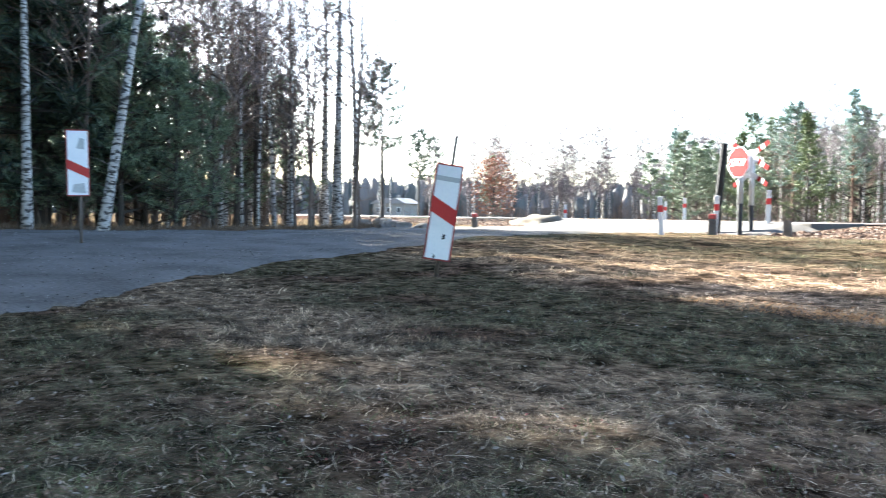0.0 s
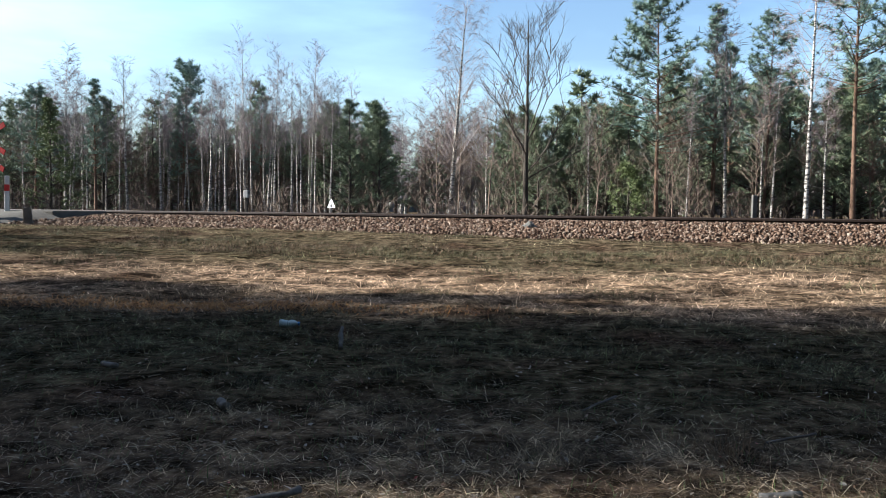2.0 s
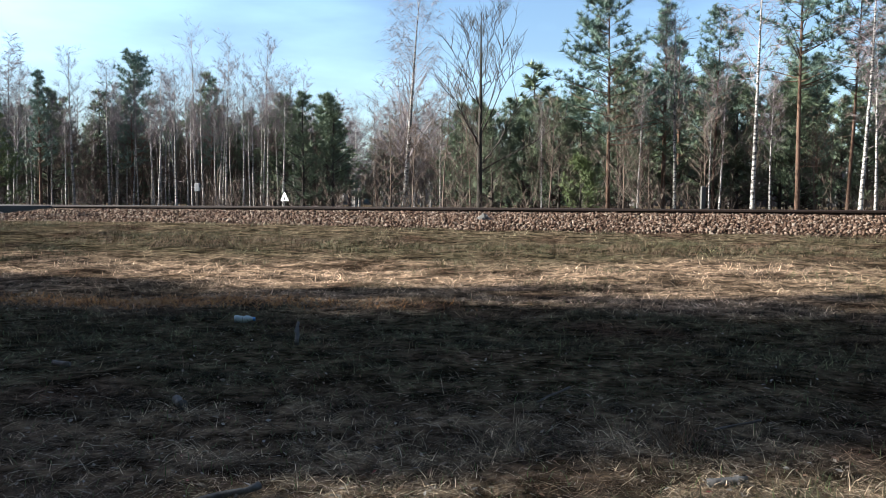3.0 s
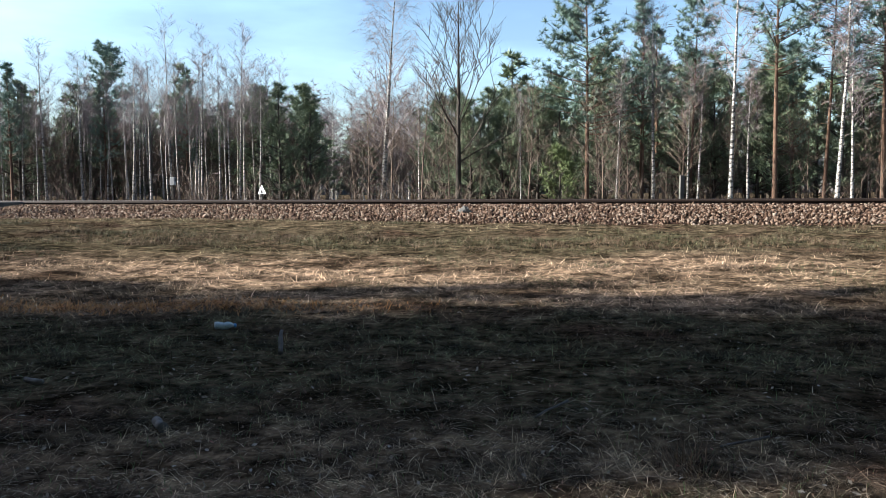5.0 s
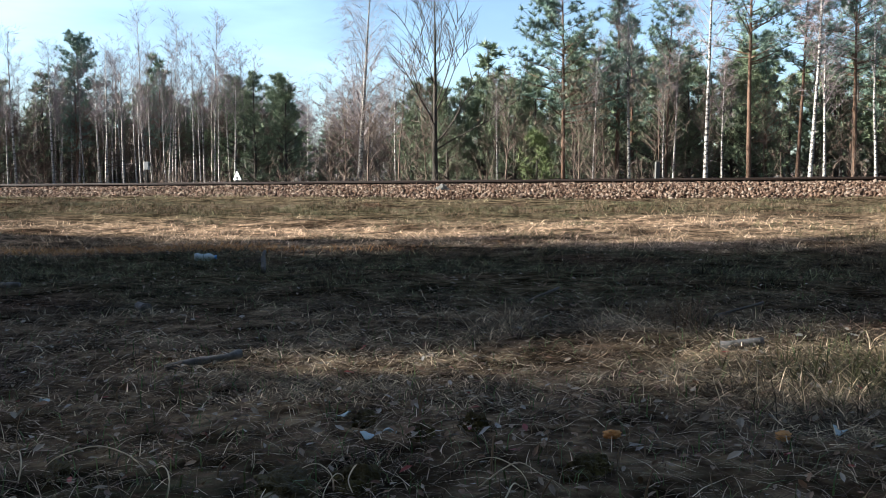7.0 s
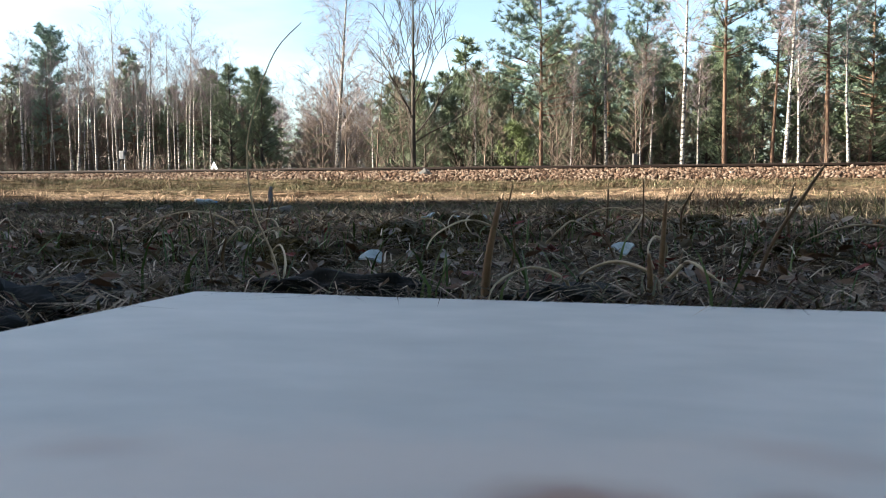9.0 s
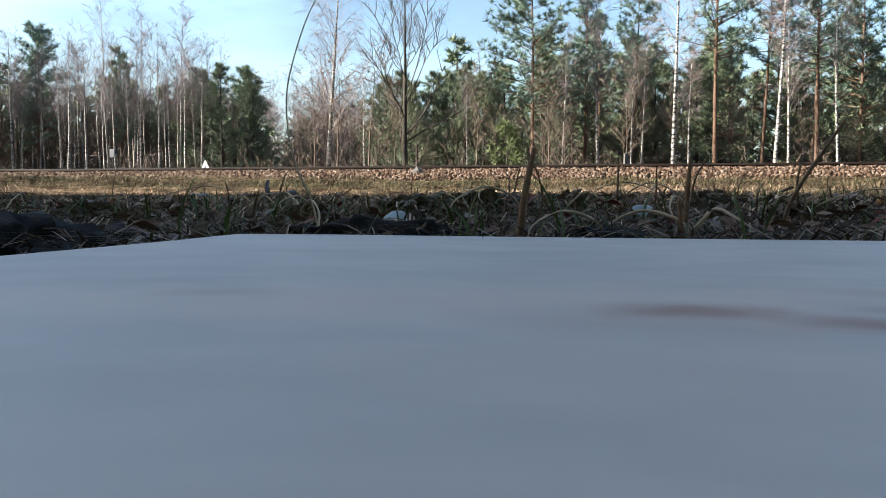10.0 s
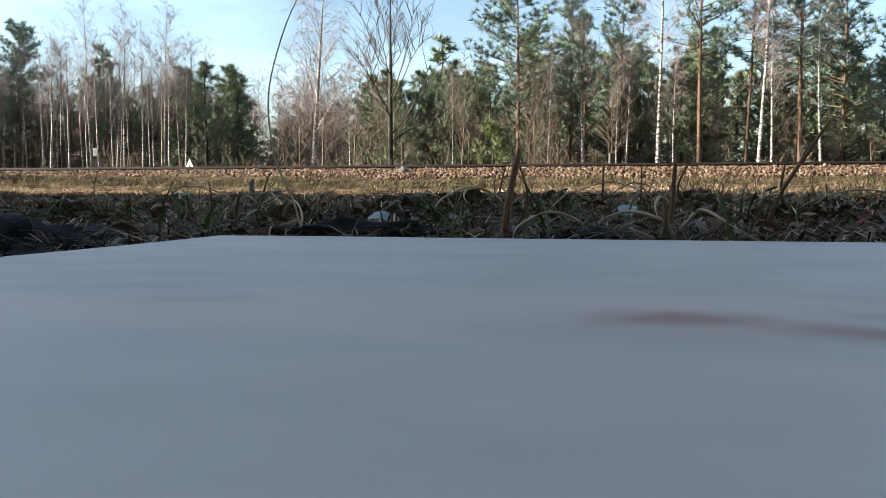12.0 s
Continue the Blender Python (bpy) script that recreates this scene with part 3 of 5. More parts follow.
def stop_sign(x, y):
    z = land(x, y)
    t = thing("stop_sign", "red octagonal stop sign with white letters on a grey post", "stop sign", pose(x, y, z, 0, 0, -12))
    m = Mesh()
    m.tube([(0, 0.05, -0.2), (0, 0.05, 0.72)], [0.062, 0.062], 12)
    part("post_base", m, M_BLACK, t, "black painted lower post")
    m = Mesh()
    m.tube([(0, 0.05, 0.72), (0, 0.05, 2.0)], [0.062, 0.060], 12)
    post = part("post", m, M_GREY, t, "grey steel post", True)
    zc, R = 1.66, 0.375
    def octo(r):
        return [(r * math.cos(radians(22.5 + 45 * k)), zc + r * math.sin(radians(22.5 + 45 * k))) for k in range(8)]
    m = Mesh(); m.prism(octo(R), -0.012, -0.028)
    part("rim", m, M_WHITE, t, "white rim")
    m = Mesh(); m.prism(octo(R * 0.945), -0.029, -0.034)
    plate = part("plate", m, M_STOPRED, t, "red octagonal plate")
    for zz in (zc - 0.2, zc + 0.2):
        m = Mesh(); m.box((-0.09, -0.012, zz - 0.02), (0.09, 0.125, zz + 0.02), bevel=0.005)
        part("clamp", m, M_GREY, t)
    cu = bpy.data.curves.new("word", "FONT")
    cu.body, cu.size, cu.align_x, cu.extrude, cu.offset = "STOP", 0.225, "CENTER", 0.002, 0.001
    tmp = new("word", cu)
    me = bpy.data.meshes.new_from_object(tmp.evaluated_get(bpy.context.evaluated_depsgraph_get()))
    bpy.data.objects.remove(tmp)
    me.materials.clear(); me.materials.append(M_WHITE)
    w = new("lettering", me)
    w.matrix_world = t.matrix_world @ Matrix.Translation((0, -0.0385, zc - 0.08)) @ pose(0, 0, 0, 90, 0, 0) @ Matrix.Diagonal((0.92, 1.05, 1, 1))
    w.parent = t
    w.matrix_parent_inverse = t.matrix_world.inverted()
    tagged(w, "white letters")


stop_sign(-12.35, 16.50)


def saltire(x, y):
    z = land(x, y)
    t = thing("crossing_saltire", "red and white warning cross for several tracks on a grey post", "warning cross", pose(x, y, z, 0, 0, -8))
    m = Mesh(); m.tube([(0, 0.06, -0.2), (0, 0.06, 0.78)], [0.062, 0.062], 12)
    part("post_base", m, M_BLACK, t, "black painted lower post")
    m = Mesh(); m.tube([(0, 0.06, 0.78), (0, 0.06, 2.22)], [0.062, 0.06], 12)
    part("post", m, M_GREY, t, "grey steel post", True)
    def arm(zc, ang, white0, tip, name):
        rot = Matrix.Translation((0, 0, zc)) @ pose(0, 0, 0, 0, -ang, 0)
        for a0, a1, mt in ((white0, 0.30, M_PAINTW), (0.30, 0.42, M_STOPRED), (0.42, 0.54, M_PAINTW), (0.54, tip, M_STOPRED)):
            m = Mesh(); m.box((a0, -0.02, -0.062), (a1 - 0.001, 0.0, 0.062), rot)
            part(name, m, mt, t)
    for ang in (28, 152, 208, 332):
        arm(2.05, ang, 0.02, 0.72, "arm_panel")
    for ang in (208, 332):
        arm(1.62, ang, 0.02, 0.68, "lower_arm_panel")
    m = Mesh(); m.box((-0.10, -0.004, 1.5), (0.10, 0.02, 2.2), bevel=0.006)
    part("backing_plate", m, M_PAINTW, t, "white backing plate")
    return t


sal = saltire(-12.40, 16.98)
sal.scale = (0.86, 0.86, 0.90)

m = Mesh()
m.tube([(0, 0, -0.2), (0.03, 0, 0.8), (0.10, 0.02, 1.6), (0.17, 0.02, 2.42)], [0.105, 0.10, 0.098, 0.09], 9)
solid("leaning_pole", m, M_CHAR, "leaning black tarred wooden pole beside the stop sign", "pole", pose(-13.2, 16.8, land(-13.2, 16.8), 0, 0, 40) @ Matrix.Diagonal((0.9, 0.9, 0.9, 1)))


def warning_board(x, y, facing, lean, width, height, z0, stripe, worn, pole_top):
    """A white board with one slanting red bar, on a steel pole; built facing -y."""
    z = land(x, y)
    t = thing("crossing_distance_board", worn, "warning board", pose(x, y, z, 0, lean, facing), "distance boards before the crossing")
    m = Mesh(); m.tube([(0.02, 0.035, -0.25), (0.02, 0.035, pole_top)], [0.019, 0.019], 10)
    part("pole", m, M_GREY if pole_top < 1.0 else M_SLEEPER, t, "thin steel pole", True)
    w, z1 = width / 2, z0 + height
    m = Mesh(); m.prism([(-w, z0), (w, z0), (w, z1), (-w, z1)], 0.0, 0.012)
    back = part("plate", m, M_RUSTEDGE, t, "rusty red rimmed plate")
    e = 0.018
    m = Mesh(); m.prism([(-w + e, z0 + e), (w - e, z0 + e), (w - e, z1 - e), (-w + e, z1 - e)], -0.004, -0.0005)
    part("white_face", m, M_WHITE, t, "white reflective face")
    a, b, th = stripe
    m = Mesh(); m.prism([(-w + e * 0.4, z0 + a * height), (w - e * 0.4, z0 + b * height), (w - e * 0.4, z0 + (b + th) * height), (-w + e * 0.4, z0 + (a + th) * height)], -0.0075, -0.0045)
    part("red_bar", m, M_RED, t, "slanting red bar")
    return t, z0, height, w


bt, z0, hh, w = warning_board(-7.40, 5.10, 57.0, 8.0, 0.292, 1.03, 0.18, (0.50, 0.37, 0.165), "tilted white board with a red bar, on a pole in grass", 1.52)
rng = random.Random(3)
for cx, cz, n in ((0.04, 0.26, 5), (-0.05, 0.055, 3)):
    for k in range(n):
        m = Mesh()
        px, pz, r = cx + rng.uniform(-0.02, 0.02), z0 + cz * hh + 0.012 * (k - n / 2), rng.uniform(0.006, 0.016)
        m.prism([(px + r * rng.uniform(0.6, 1.2) * math.cos(q), pz + r * rng.uniform(0.6, 1.2) * math.sin(q)) for q in (0, 0.9, 1.8, 2.7, 3.6, 4.5, 5.4)], -0.0065, -0.0045)
        part("scuff", m, M_BLACK, bt, "dark scuffed patch")
m = Mesh(); m.prism([(-w + 0.016, z0 + 0.825 * hh), (w - 0.016, z0 + 0.82 * hh), (w - 0.016, z0 + 0.87 * hh), (-w + 0.016, z0 + 0.875 * hh)], -0.006, -0.0042)
part("worn_band", m, M_GREY, bt, "greyish worn band")
st, z0, hh, w = warning_board(-12.91, 2.52, 81.0, -1.0, 0.31, 0.96, 0.70, (0.42, 0.27, 0.14), "faded white board with a red bar by the wood", 1.0)
for pts in ([(-0.02, 0.72), (0.09, 0.70), (0.09, 0.86), (0.03, 0.88)], [(-0.09, 0.06), (0.10, 0.05), (0.08, 0.2), (-0.06, 0.18)]):
    m = Mesh(); m.prism([(px, z0 + pz * hh) for px, pz in pts], -0.006, -0.0042)
    part("worn_patch", m, M_GREY, st, "grey worn patch")

# beyond the track
tri = thing("triangle_sign", "back of a white triangular sign on a post", "road sign", pose(-6.7, 24.0, land(-6.7, 24.0) - 0.02, 0, 0, -28))
tri.scale = (0.6, 0.6, 0.56)
m = Mesh(); m.tube([(0, 0.03, -0.2), (0, 0.03, 1.2)], [0.03, 0.03], 8)
part("post", m, M_BLACK, tri)
m = Mesh()
outer, inner = [(-0.26, 0.80), (0.26, 0.80), (0, 1.26)], [(-0.07, 0.82), (0.07, 0.82), (0.04, 1.0), (-0.04, 1.0)]
m.prism(outer, 0.0, 0.02)
plate = part("plate", m, M_WHITE, tri, "white triangular plate")
m = Mesh(); m.prism(inner, -0.006, -0.001)
part("dark_mark", m, M_BLACK, tri, "dark mark in the middle")
bx = thing("post_box", "small pale box on a dark post beyond the track", "signal box", pose(-8.4, 21.8, land(-8.4, 21.8)))
bx.scale = (0.6, 0.6, 0.78)
m = Mesh(); m.box((-0.04, -0.04, -0.2), (0.04, 0.04, 1.0), bevel=0.008); part("post", m, M_BARK, bx, "dark post")
m = Mesh(); m.box((-0.10, -0.09, 0.86), (0.10, 0.09, 1.12), bevel=0.015); part("box", m, M_PAINTW, bx, "pale box")
m = Mesh(); m.box((0.10, -0.05, 0.98), (0.17, 0.05, 1.09), bevel=0.01); part("side_box", m, M_CONC, bx)
m = Mesh()
m.box((-0.062, -0.055, -0.2), (0.062, 0.055, 0.90), bevel=0.015)
solid("concrete_post", m, M_CONC, "weathered square concrete post at the wood's edge", "post", pose(5.2, 24.9, land(5.2, 24.9), 0, 1, 10))

bm = bmesh.new()
bmesh.ops.create_icosphere(bm, subdivisions=3, radius=1)
for v in bm.verts:
    k = 1 + 0.25 * noise.noise(v.co * 2.1)
    v.co = Vector((v.co.x * 0.24 * k * (1 - 0.45 * max(0, v.co.z)), v.co.y * 0.16 * k, max(-0.05, v.co.z * 0.19 * k)))
m = Mesh(); m.take(bm)
solid("stone_block", m, M_CONC, "grey rough stone block lying on the ballast", "stone", pose(-0.55, 15.45, 0.385, 0, 0, 20) @ Matrix.Diagonal((0.7, 0.7, 0.75, 1)))

bm = bmesh.new()
bmesh.ops.create_icosphere(bm, subdivisions=4, radius=1)
for v in bm.verts:
    k = 1 + 0.3 * noise.noise(v.co * 1.7)
    v.co = Vector((v.co.x * 1.7 * k, v.co.y * 0.8 * k, max(-0.2, v.co.z * 0.42 * k)))
m = Mesh(); m.take(bm)
solid("sand_mound", m, M_SAND, "low heap of pale sand beside the track", "sand heap", pose(-23.6, 20.0, 0.33, 0, 0, -12), smooth=True)
for x, y, s in ((-20.7, 11.9, 0.5), (-20.0, 12.0, 0.3), (-19.2, 12.2, 0.22), (-21.6, 11.6, 0.35)):
    bm = bmesh.new()
    bmesh.ops.create_icosphere(bm, subdivisions=3, radius=s)
    for v in bm.verts:
        v.co *= 1 + 0.45 * noise.noise(v.co * (1.4 / s) + Vector((x, y, 0)))
        v.co.z = max(v.co.z * 0.55, -0.1)
    m = Mesh(); m.take(bm)
    solid("earth_clod", m, M_DARKCONC, "dark mossy earth clod at the roadside", "earth clod", pose(x, y, land(x, y) + 0.03), "clods at the roadside")


# ---- house far behind ----
def house(x, y):
    t = thing("house", "far small plain house with a low pale roof", "house", pose(x, y, land(x, y) - 0.1, 0, 0, 30))
    t.scale = (0.75, 0.75, 0.75)
    m = Mesh(); m.box((-4, -3, 0), (4, 3, 3.0), bevel=0.03)
    part("wall", m, M_WALL, t)
    m = Mesh(); m.prism([(-4.5, 3.0), (4.5, 3.0), (4.5, 3.12), (2.0, 4.3), (-2.0, 4.3), (-4.5, 3.12)], -3.5, 3.5)
    roof = part("roof", m, M_ROOF, t, "low pale roof")
    m = Mesh(); m.box((0.6, -0.3, 4.2), (1.1, 0.2, 5.0)); part("chimney", m, M_WALL, roof)
    for wx in (-2.6, 0.0, 2.6):
        m = Mesh(); m.box((wx - 0.55, -3.05, 1.0), (wx + 0.55, -2.99, 2.2)); fr = part("window", m, M_PAINTW, t, "white window frame")
        m = Mesh(); m.box((wx - 0.45, -3.08, 1.1), (wx + 0.45, -3.055, 2.1)); part("pane", m, M_GLASSDARK, fr)


house(-122, 70)


# ---- trees ----
def needles(m, rng, p, d, n, ln, wd):
    """A clump of n flat needle sprays round the end of a twig."""
    for _ in range(n):
        q = Vector((rng.gauss(0, 1), rng.gauss(0, 1), rng.gauss(0.25, 0.8))).normalized()
        q = (q + d * 0.7).normalized()
        side = q.cross(Vector((rng.gauss(0, 1), rng.gauss(0, 1), rng.gauss(0, 1)))).normalized() * wd
        l = ln * rng.uniform(0.6, 1.15)
        b = len(m.v)
        m.v += [p - side * 0.5, p + side * 0.5, p + q * l]
        m.f.append((b, b + 1, b + 2))


def limb(m, rng, p, d, ln, r, bend, segs=3, sides=4, wob=0.12):
    pts, rad, q, v = [p], [r], Vector(p), Vector(d).normalized()
    for i in range(segs):
        v = (v + Vector((rng.gauss(0, wob), rng.gauss(0, wob), bend + rng.gauss(0, wob * 0.6)))).normalized()
        q = q + v * (ln / segs)
        pts.append(q.copy()); rad.append(r * (1 - (i + 1) / segs * 0.75))
    m.tube(pts, rad, sides, cap=False)
    return pts, v


def trunk_path(rng, h, wander, lean):
    pts, x, y = [], 0.0, 0.0
    n = 11
    vx, vy = rng.gauss(0, wander), rng.gauss(0, wander)
    for i in range(n):
        z = h * i / (n - 1)
        pts.append(Vector((x + lean * z, y, z - (0.3 if i == 0 else 0))))
        vx += rng.gauss(0, wander); vy += rng.gauss(0, wander)
        x += vx * h / n; y += vy * h / n
    return pts


def on_path(pts, t):
    t *= len(pts) - 1
    i = min(int(t), len(pts) - 2)
    return pts[i].lerp(pts[i + 1], t - i)


def away(rng, up):
    a = rng.uniform(0, 2 * math.pi)
    return Vector((math.cos(a), math.sin(a), up)).normalized()


def birch(label, h, seed, r0, start=0.38, spread=0.22, n=40, droop=-0.10, twigs=6, wander=0.012, lean=0.0, name="birch", bark=None, twig=None, dead=5, rise=(0.8, 1.9), thick=1.0):
    rng = random.Random(seed)
    t = thing(name, label, "birch" if name == "birch" else "tree")
    tp = trunk_path(rng, h, wander, lean)
    m = Mesh()
    m.tube(tp, [r0 * (1.25 if i == 0 else (1 - 0.93 * i / 10)) for i in range(11)], 8, cap=False)
    part("trunk", m, bark or M_BIRCH, t, "", True)
    m, fine = Mesh(), Mesh()
    for i in range(n):
        f = start + (0.97 - start) * (i + rng.random()) / n
        p = on_path(tp, f)
        ln = h * spread * (1.15 - 0.85 * f) * rng.uniform(0.7, 1.3) + 0.25
        pts, d = limb(m, rng, p, away(rng, rng.uniform(*rise)), ln, r0 * (1.1 - f) * 0.20 + 0.003, 0.06, 3, 3)
        for k in range(twigs):
            g = rng.uniform(0.25, 1.0)
            q = on_path(pts, g)
            dd = (d * 0.6 + away(rng, rng.uniform(-0.2, 0.9))).normalized()
            tl = rng.uniform(0.35, 0.75) * (0.5 + 0.09 * h * spread * 3) * (1.3 - 0.75 * f)
            tpts, td = limb(fine, rng, q, dd, tl, 0.0055 * thick, droop, 2, 3, 0.15)
            for _ in range(6):
                e = on_path(tpts, rng.uniform(0.1, 1))
                w = (td + away(rng, 0.1 + droop)).normalized() * (rng.uniform(0.18, 0.5) * (1.3 - 0.75 * f)) + Vector((0, 0, droop * 0.5))
                s = w.cross(away(rng, 0.3)).normalized() * (0.0055 * thick)
                k0 = len(fine.v)
                fine.v += [e - s, e + s, e + w]
                fine.f.append((k0, k0 + 1, k0 + 2))
    for i in range(dead):
        f = rng.uniform(0.12, start)
        limb(m, rng, on_path(tp, f), away(rng, rng.uniform(0.0, 0.6)), rng.uniform(0.3, 0.9), 0.008, 0.0, 3, 3, 0.2)
    tagged(part("branchwork", m, bark if bark else M_TWIG, t), kind="stuff")
    tagged(part("crown", fine, twig or M_TWIG, t), kind="stuff")
    return t


def bare_oak(label, h, seed, r0):
    rng = random.Random(seed)
    t = thing("bare_tree", label, "tree")
    tp = trunk_path(rng, h * 0.92, 0.006, 0)
    m, fine = Mesh(), Mesh()
    m.tube(tp, [r0 * (1.2 if i == 0 else (1 - 0.9 * i / 10)) for i in range(11)], 8, cap=False)
    part("trunk", m, M_BARK, t, "", True)
    m = Mesh()
    for i in range(24):
        f = 0.22 + 0.72 * i / 24
        ln = h * (0.50 - 0.42 * f) * rng.uniform(0.8, 1.2) + 0.3
        pts, d = limb(m, rng, on_path(tp, f), away(rng, rng.uniform(0.35, 1.0)), ln, r0 * (1.05 - f) * 0.36, 0.16, 5, 5, 0.15)
        for k in range(8):
            q = on_path(pts, rng.uniform(0.25, 1.0))
            p2, d2 = limb(m, rng, q, (d + away(rng, 0.5)).normalized(), ln * rng.uniform(0.22, 0.45), r0 * (1.05 - f) * 0.17 + 0.003, 0.10, 3, 4, 0.15)
            for _ in range(5):
                limb(fine, rng, on_path(p2, rng.uniform(0.2, 1)), (d2 + away(rng, 0.3)).normalized(), rng.uniform(0.2, 0.5), 0.006, 0.03, 2, 3, 0.15)
    tagged(part("branchwork", m, M_BARK, t), kind="stuff")
    tagged(part("crown", fine, M_BARK, t), kind="stuff")
    return t


def conifer(name, label, h, seed, r0, start, reach, n, clumps, per, ln, wd, needle, bark, up=0.25, taper=1.0, bend=0.02, lean=0.0, bare=6):
    """Pines and young conifers: a trunk, boughs along it and clumps of needles at their twigs. taper 1: a cone, 0: a round head."""
    rng = random.Random(seed)
    t = thing(name, label, "pine" if "pine" in name else "conifer")
    tp = trunk_path(rng, h, 0.005, lean)
    m = Mesh()
    m.tube(tp, [r0 * (1.2 if i == 0 else (1 - 0.9 * i / 10)) for i in range(11)], 8, cap=False)
    part("trunk", m, bark, t, "", True)
    m, nd = Mesh(), Mesh()
    for i in range(n):
        f = start + (0.98 - start) * ((i + rng.random()) / n)
        g = (f - start) / (1 - start)
        prof = (1 - g) * taper + (1 - taper) * math.sqrt(max(0.02, 1 - (2 * g - 0.8) ** 2 / 1.7))
        L = max(0.15, reach * prof * rng.uniform(0.65, 1.25) + 0.10)
        pts, d = limb(m, rng, on_path(tp, f), away(rng, up + g * 0.5 + rng.gauss(0, 0.1)), L, r0 * (1.05 - f) * 0.35 + 0.005, bend, 3, 3, 0.10)
        for k in range(clumps):
            q = on_path(pts, 0.30 + 0.7 * (k + rng.random()) / clumps)
            dd = (d * 0.7 + away(rng, rng.uniform(0.1, 0.9))).normalized()
            e = q + dd * rng.uniform(0.06, 0.16) * (0.5 + L * 0.6)
            if wd < 0.03 and h > 5:
                m.tube([q, e], [0.005, 0.003], 3, cap=False)
            needles(nd, rng, e, dd, per, ln, wd)
    needles(nd, rng, tp[-1], Vector((0, 0, 1)), per, ln, wd)
    for i in range(bare):
        limb(m, rng, on_path(tp, rng.uniform(0.15, max(0.2, start))), away(rng, rng.uniform(-0.2, 0.4)), rng.uniform(0.4, 1.1), 0.009, -0.02, 3, 3, 0.15)
    tagged(part("branchwork", m, bark, t), kind="stuff")
    tagged(part("foliage", nd, needle, t), kind="stuff")
    return t


LB, LS = "young birch with a white trunk and bare drooping twigs", "slender bare birch in a dense stand"
LP, LY = "Scots pine with a reddish trunk and open tufted crown", "dense dark green young conifer at the wood's edge"
put_rng = random.Random(11)
KEEP = {}


def stand(kind, x, y, h, turn=None, group="", wide=1.0):
    """Plants a copy of a ready tree, scaled to height h."""
    src, base = KEEP[kind]
    k = h / base
    turn = put_rng.uniform(0, 360) if turn is None else turn
    ob = copy_thing(src, pose(x, y, land(x, y) - 0.03, 0, 0, turn))
    ob.scale = (k * wide, k * wide, k)
    if group:
        ob["group"] = group
    return ob


def ready(kind, ob, h):
    KEEP[kind] = (ob, h)


# the trees that stand out, each in its own shape
def plant(ob, x, y, turn=0):
    ob.matrix_world = pose(x, y, land(x, y) - 0.03, 0, 0, turn)
    return ob


plant(birch("tall birch with a bright white trunk and drooping twigs", 8.3, 21, 0.105, 0.20, 0.30, 76, -0.26, 8, 0.010, 0.06, dead=3, rise=(0.7, 1.6), thick=0.7), -4.4, 32.0)
plant(bare_oak("dark bare tree with many upswept limbs", 7.1, 5, 0.10), -1.3, 27.8)
pA = plant(conifer("pine_tree", "tall Scots pine with layered blue-green boughs", 7.6, 31, 0.075, 0.30, 1.9, 96, 9, 24, 0.22, 0.022, M_NEEDLE, M_PINEBARK, 0.12, 0.62, 0.05), 2.8, 27.6)
p2 = plant(conifer("pine_tree", LP, 9.0, 32, 0.08, 0.42, 1.5, 78, 7, 24, 0.22, 0.022, M_NEEDLE, M_PINEBARK, 0.15, 0.4, 0.05, bare=10), 8.2, 26.2)
p3 = plant(conifer("pine_tree", LP, 8.0, 33, 0.066, 0.45, 1.35, 64, 7, 23, 0.22, 0.022, M_NEEDLE, M_PINEBARK, 0.15, 0.4, 0.05, 0.05, 10), 9.9, 27.0)
pB = plant(conifer("pine_tree", "narrow pine with a pointed crown", 7.3, 34, 0.09, 0.30, 0.95, 72, 6, 22, 0.21, 0.022, M_NEEDLE, M_PINEBARK, 0.35, 0.8, 0.05), 4.9, 30.0)
b2 = plant(birch(LB, 6.6, 41, 0.058, 0.36, 0.18, 36, -0.05, 6, 0.014, 0.0), 4.9, 27.7)
b3 = plant(birch("stout birch with white bark and dark cracks", 8.8, 42, 0.070, 0.36, 0.20, 44, -0.14, 7, 0.010, 0.02, dead=4, rise=(0.6, 1.4)), 6.8, 25.8)
b4 = plant(birch("leaning white birch at the wood's edge", 8.4, 43, 0.066, 0.38, 0.19, 40, -0.14, 7, 0.010, 0.045, dead=4, rise=(0.6, 1.4)), 9.4, 24.7)
ready("pine_a", pA, 7.6); ready("pine_b", p2, 9.0); ready("pine_c", p3, 8.0); ready("pine_d", pB, 7.3)
ready("birch_a", b2, 6.6); ready("birch_b", b3, 8.8)
s1 = plant(birch(LS, 6.8, 51, 0.052, 0.46, 0.16, 30, 0.05, 5, 0.010, rise=(1.0, 2.2), thick=0.7, dead=9), -10.0, 32.4)
s2 = plant(birch(LS, 6.4, 52, 0.046, 0.52, 0.15, 24, 0.05, 5, 0.014, rise=(1.0, 2.4), thick=0.7, dead=9), -11.2, 31.6)
s3 = plant(birch(LS, 7.2, 53, 0.055, 0.48, 0.18, 28, 0.03, 5, 0.016, rise=(0.9, 2.0), thick=0.7, dead=9), -12.9, 33.0)
sp1 = plant(birch("thin bare sapling in the brush", 3.6, 55, 0.026, 0.2, 0.22, 16, 0.05, 4, 0.02, 0, "bare_sapling", M_BRUSH, M_BRUSH, 2), 0.9, 26.4)
sp2 = plant(birch("thin bare sapling in the brush", 3.2, 56, 0.022, 0.15, 0.26, 16, 0.03, 4, 0.03, 0, "bare_sapling", M_BRUSH, M_BRUSH, 2), 3.1, 25.9)
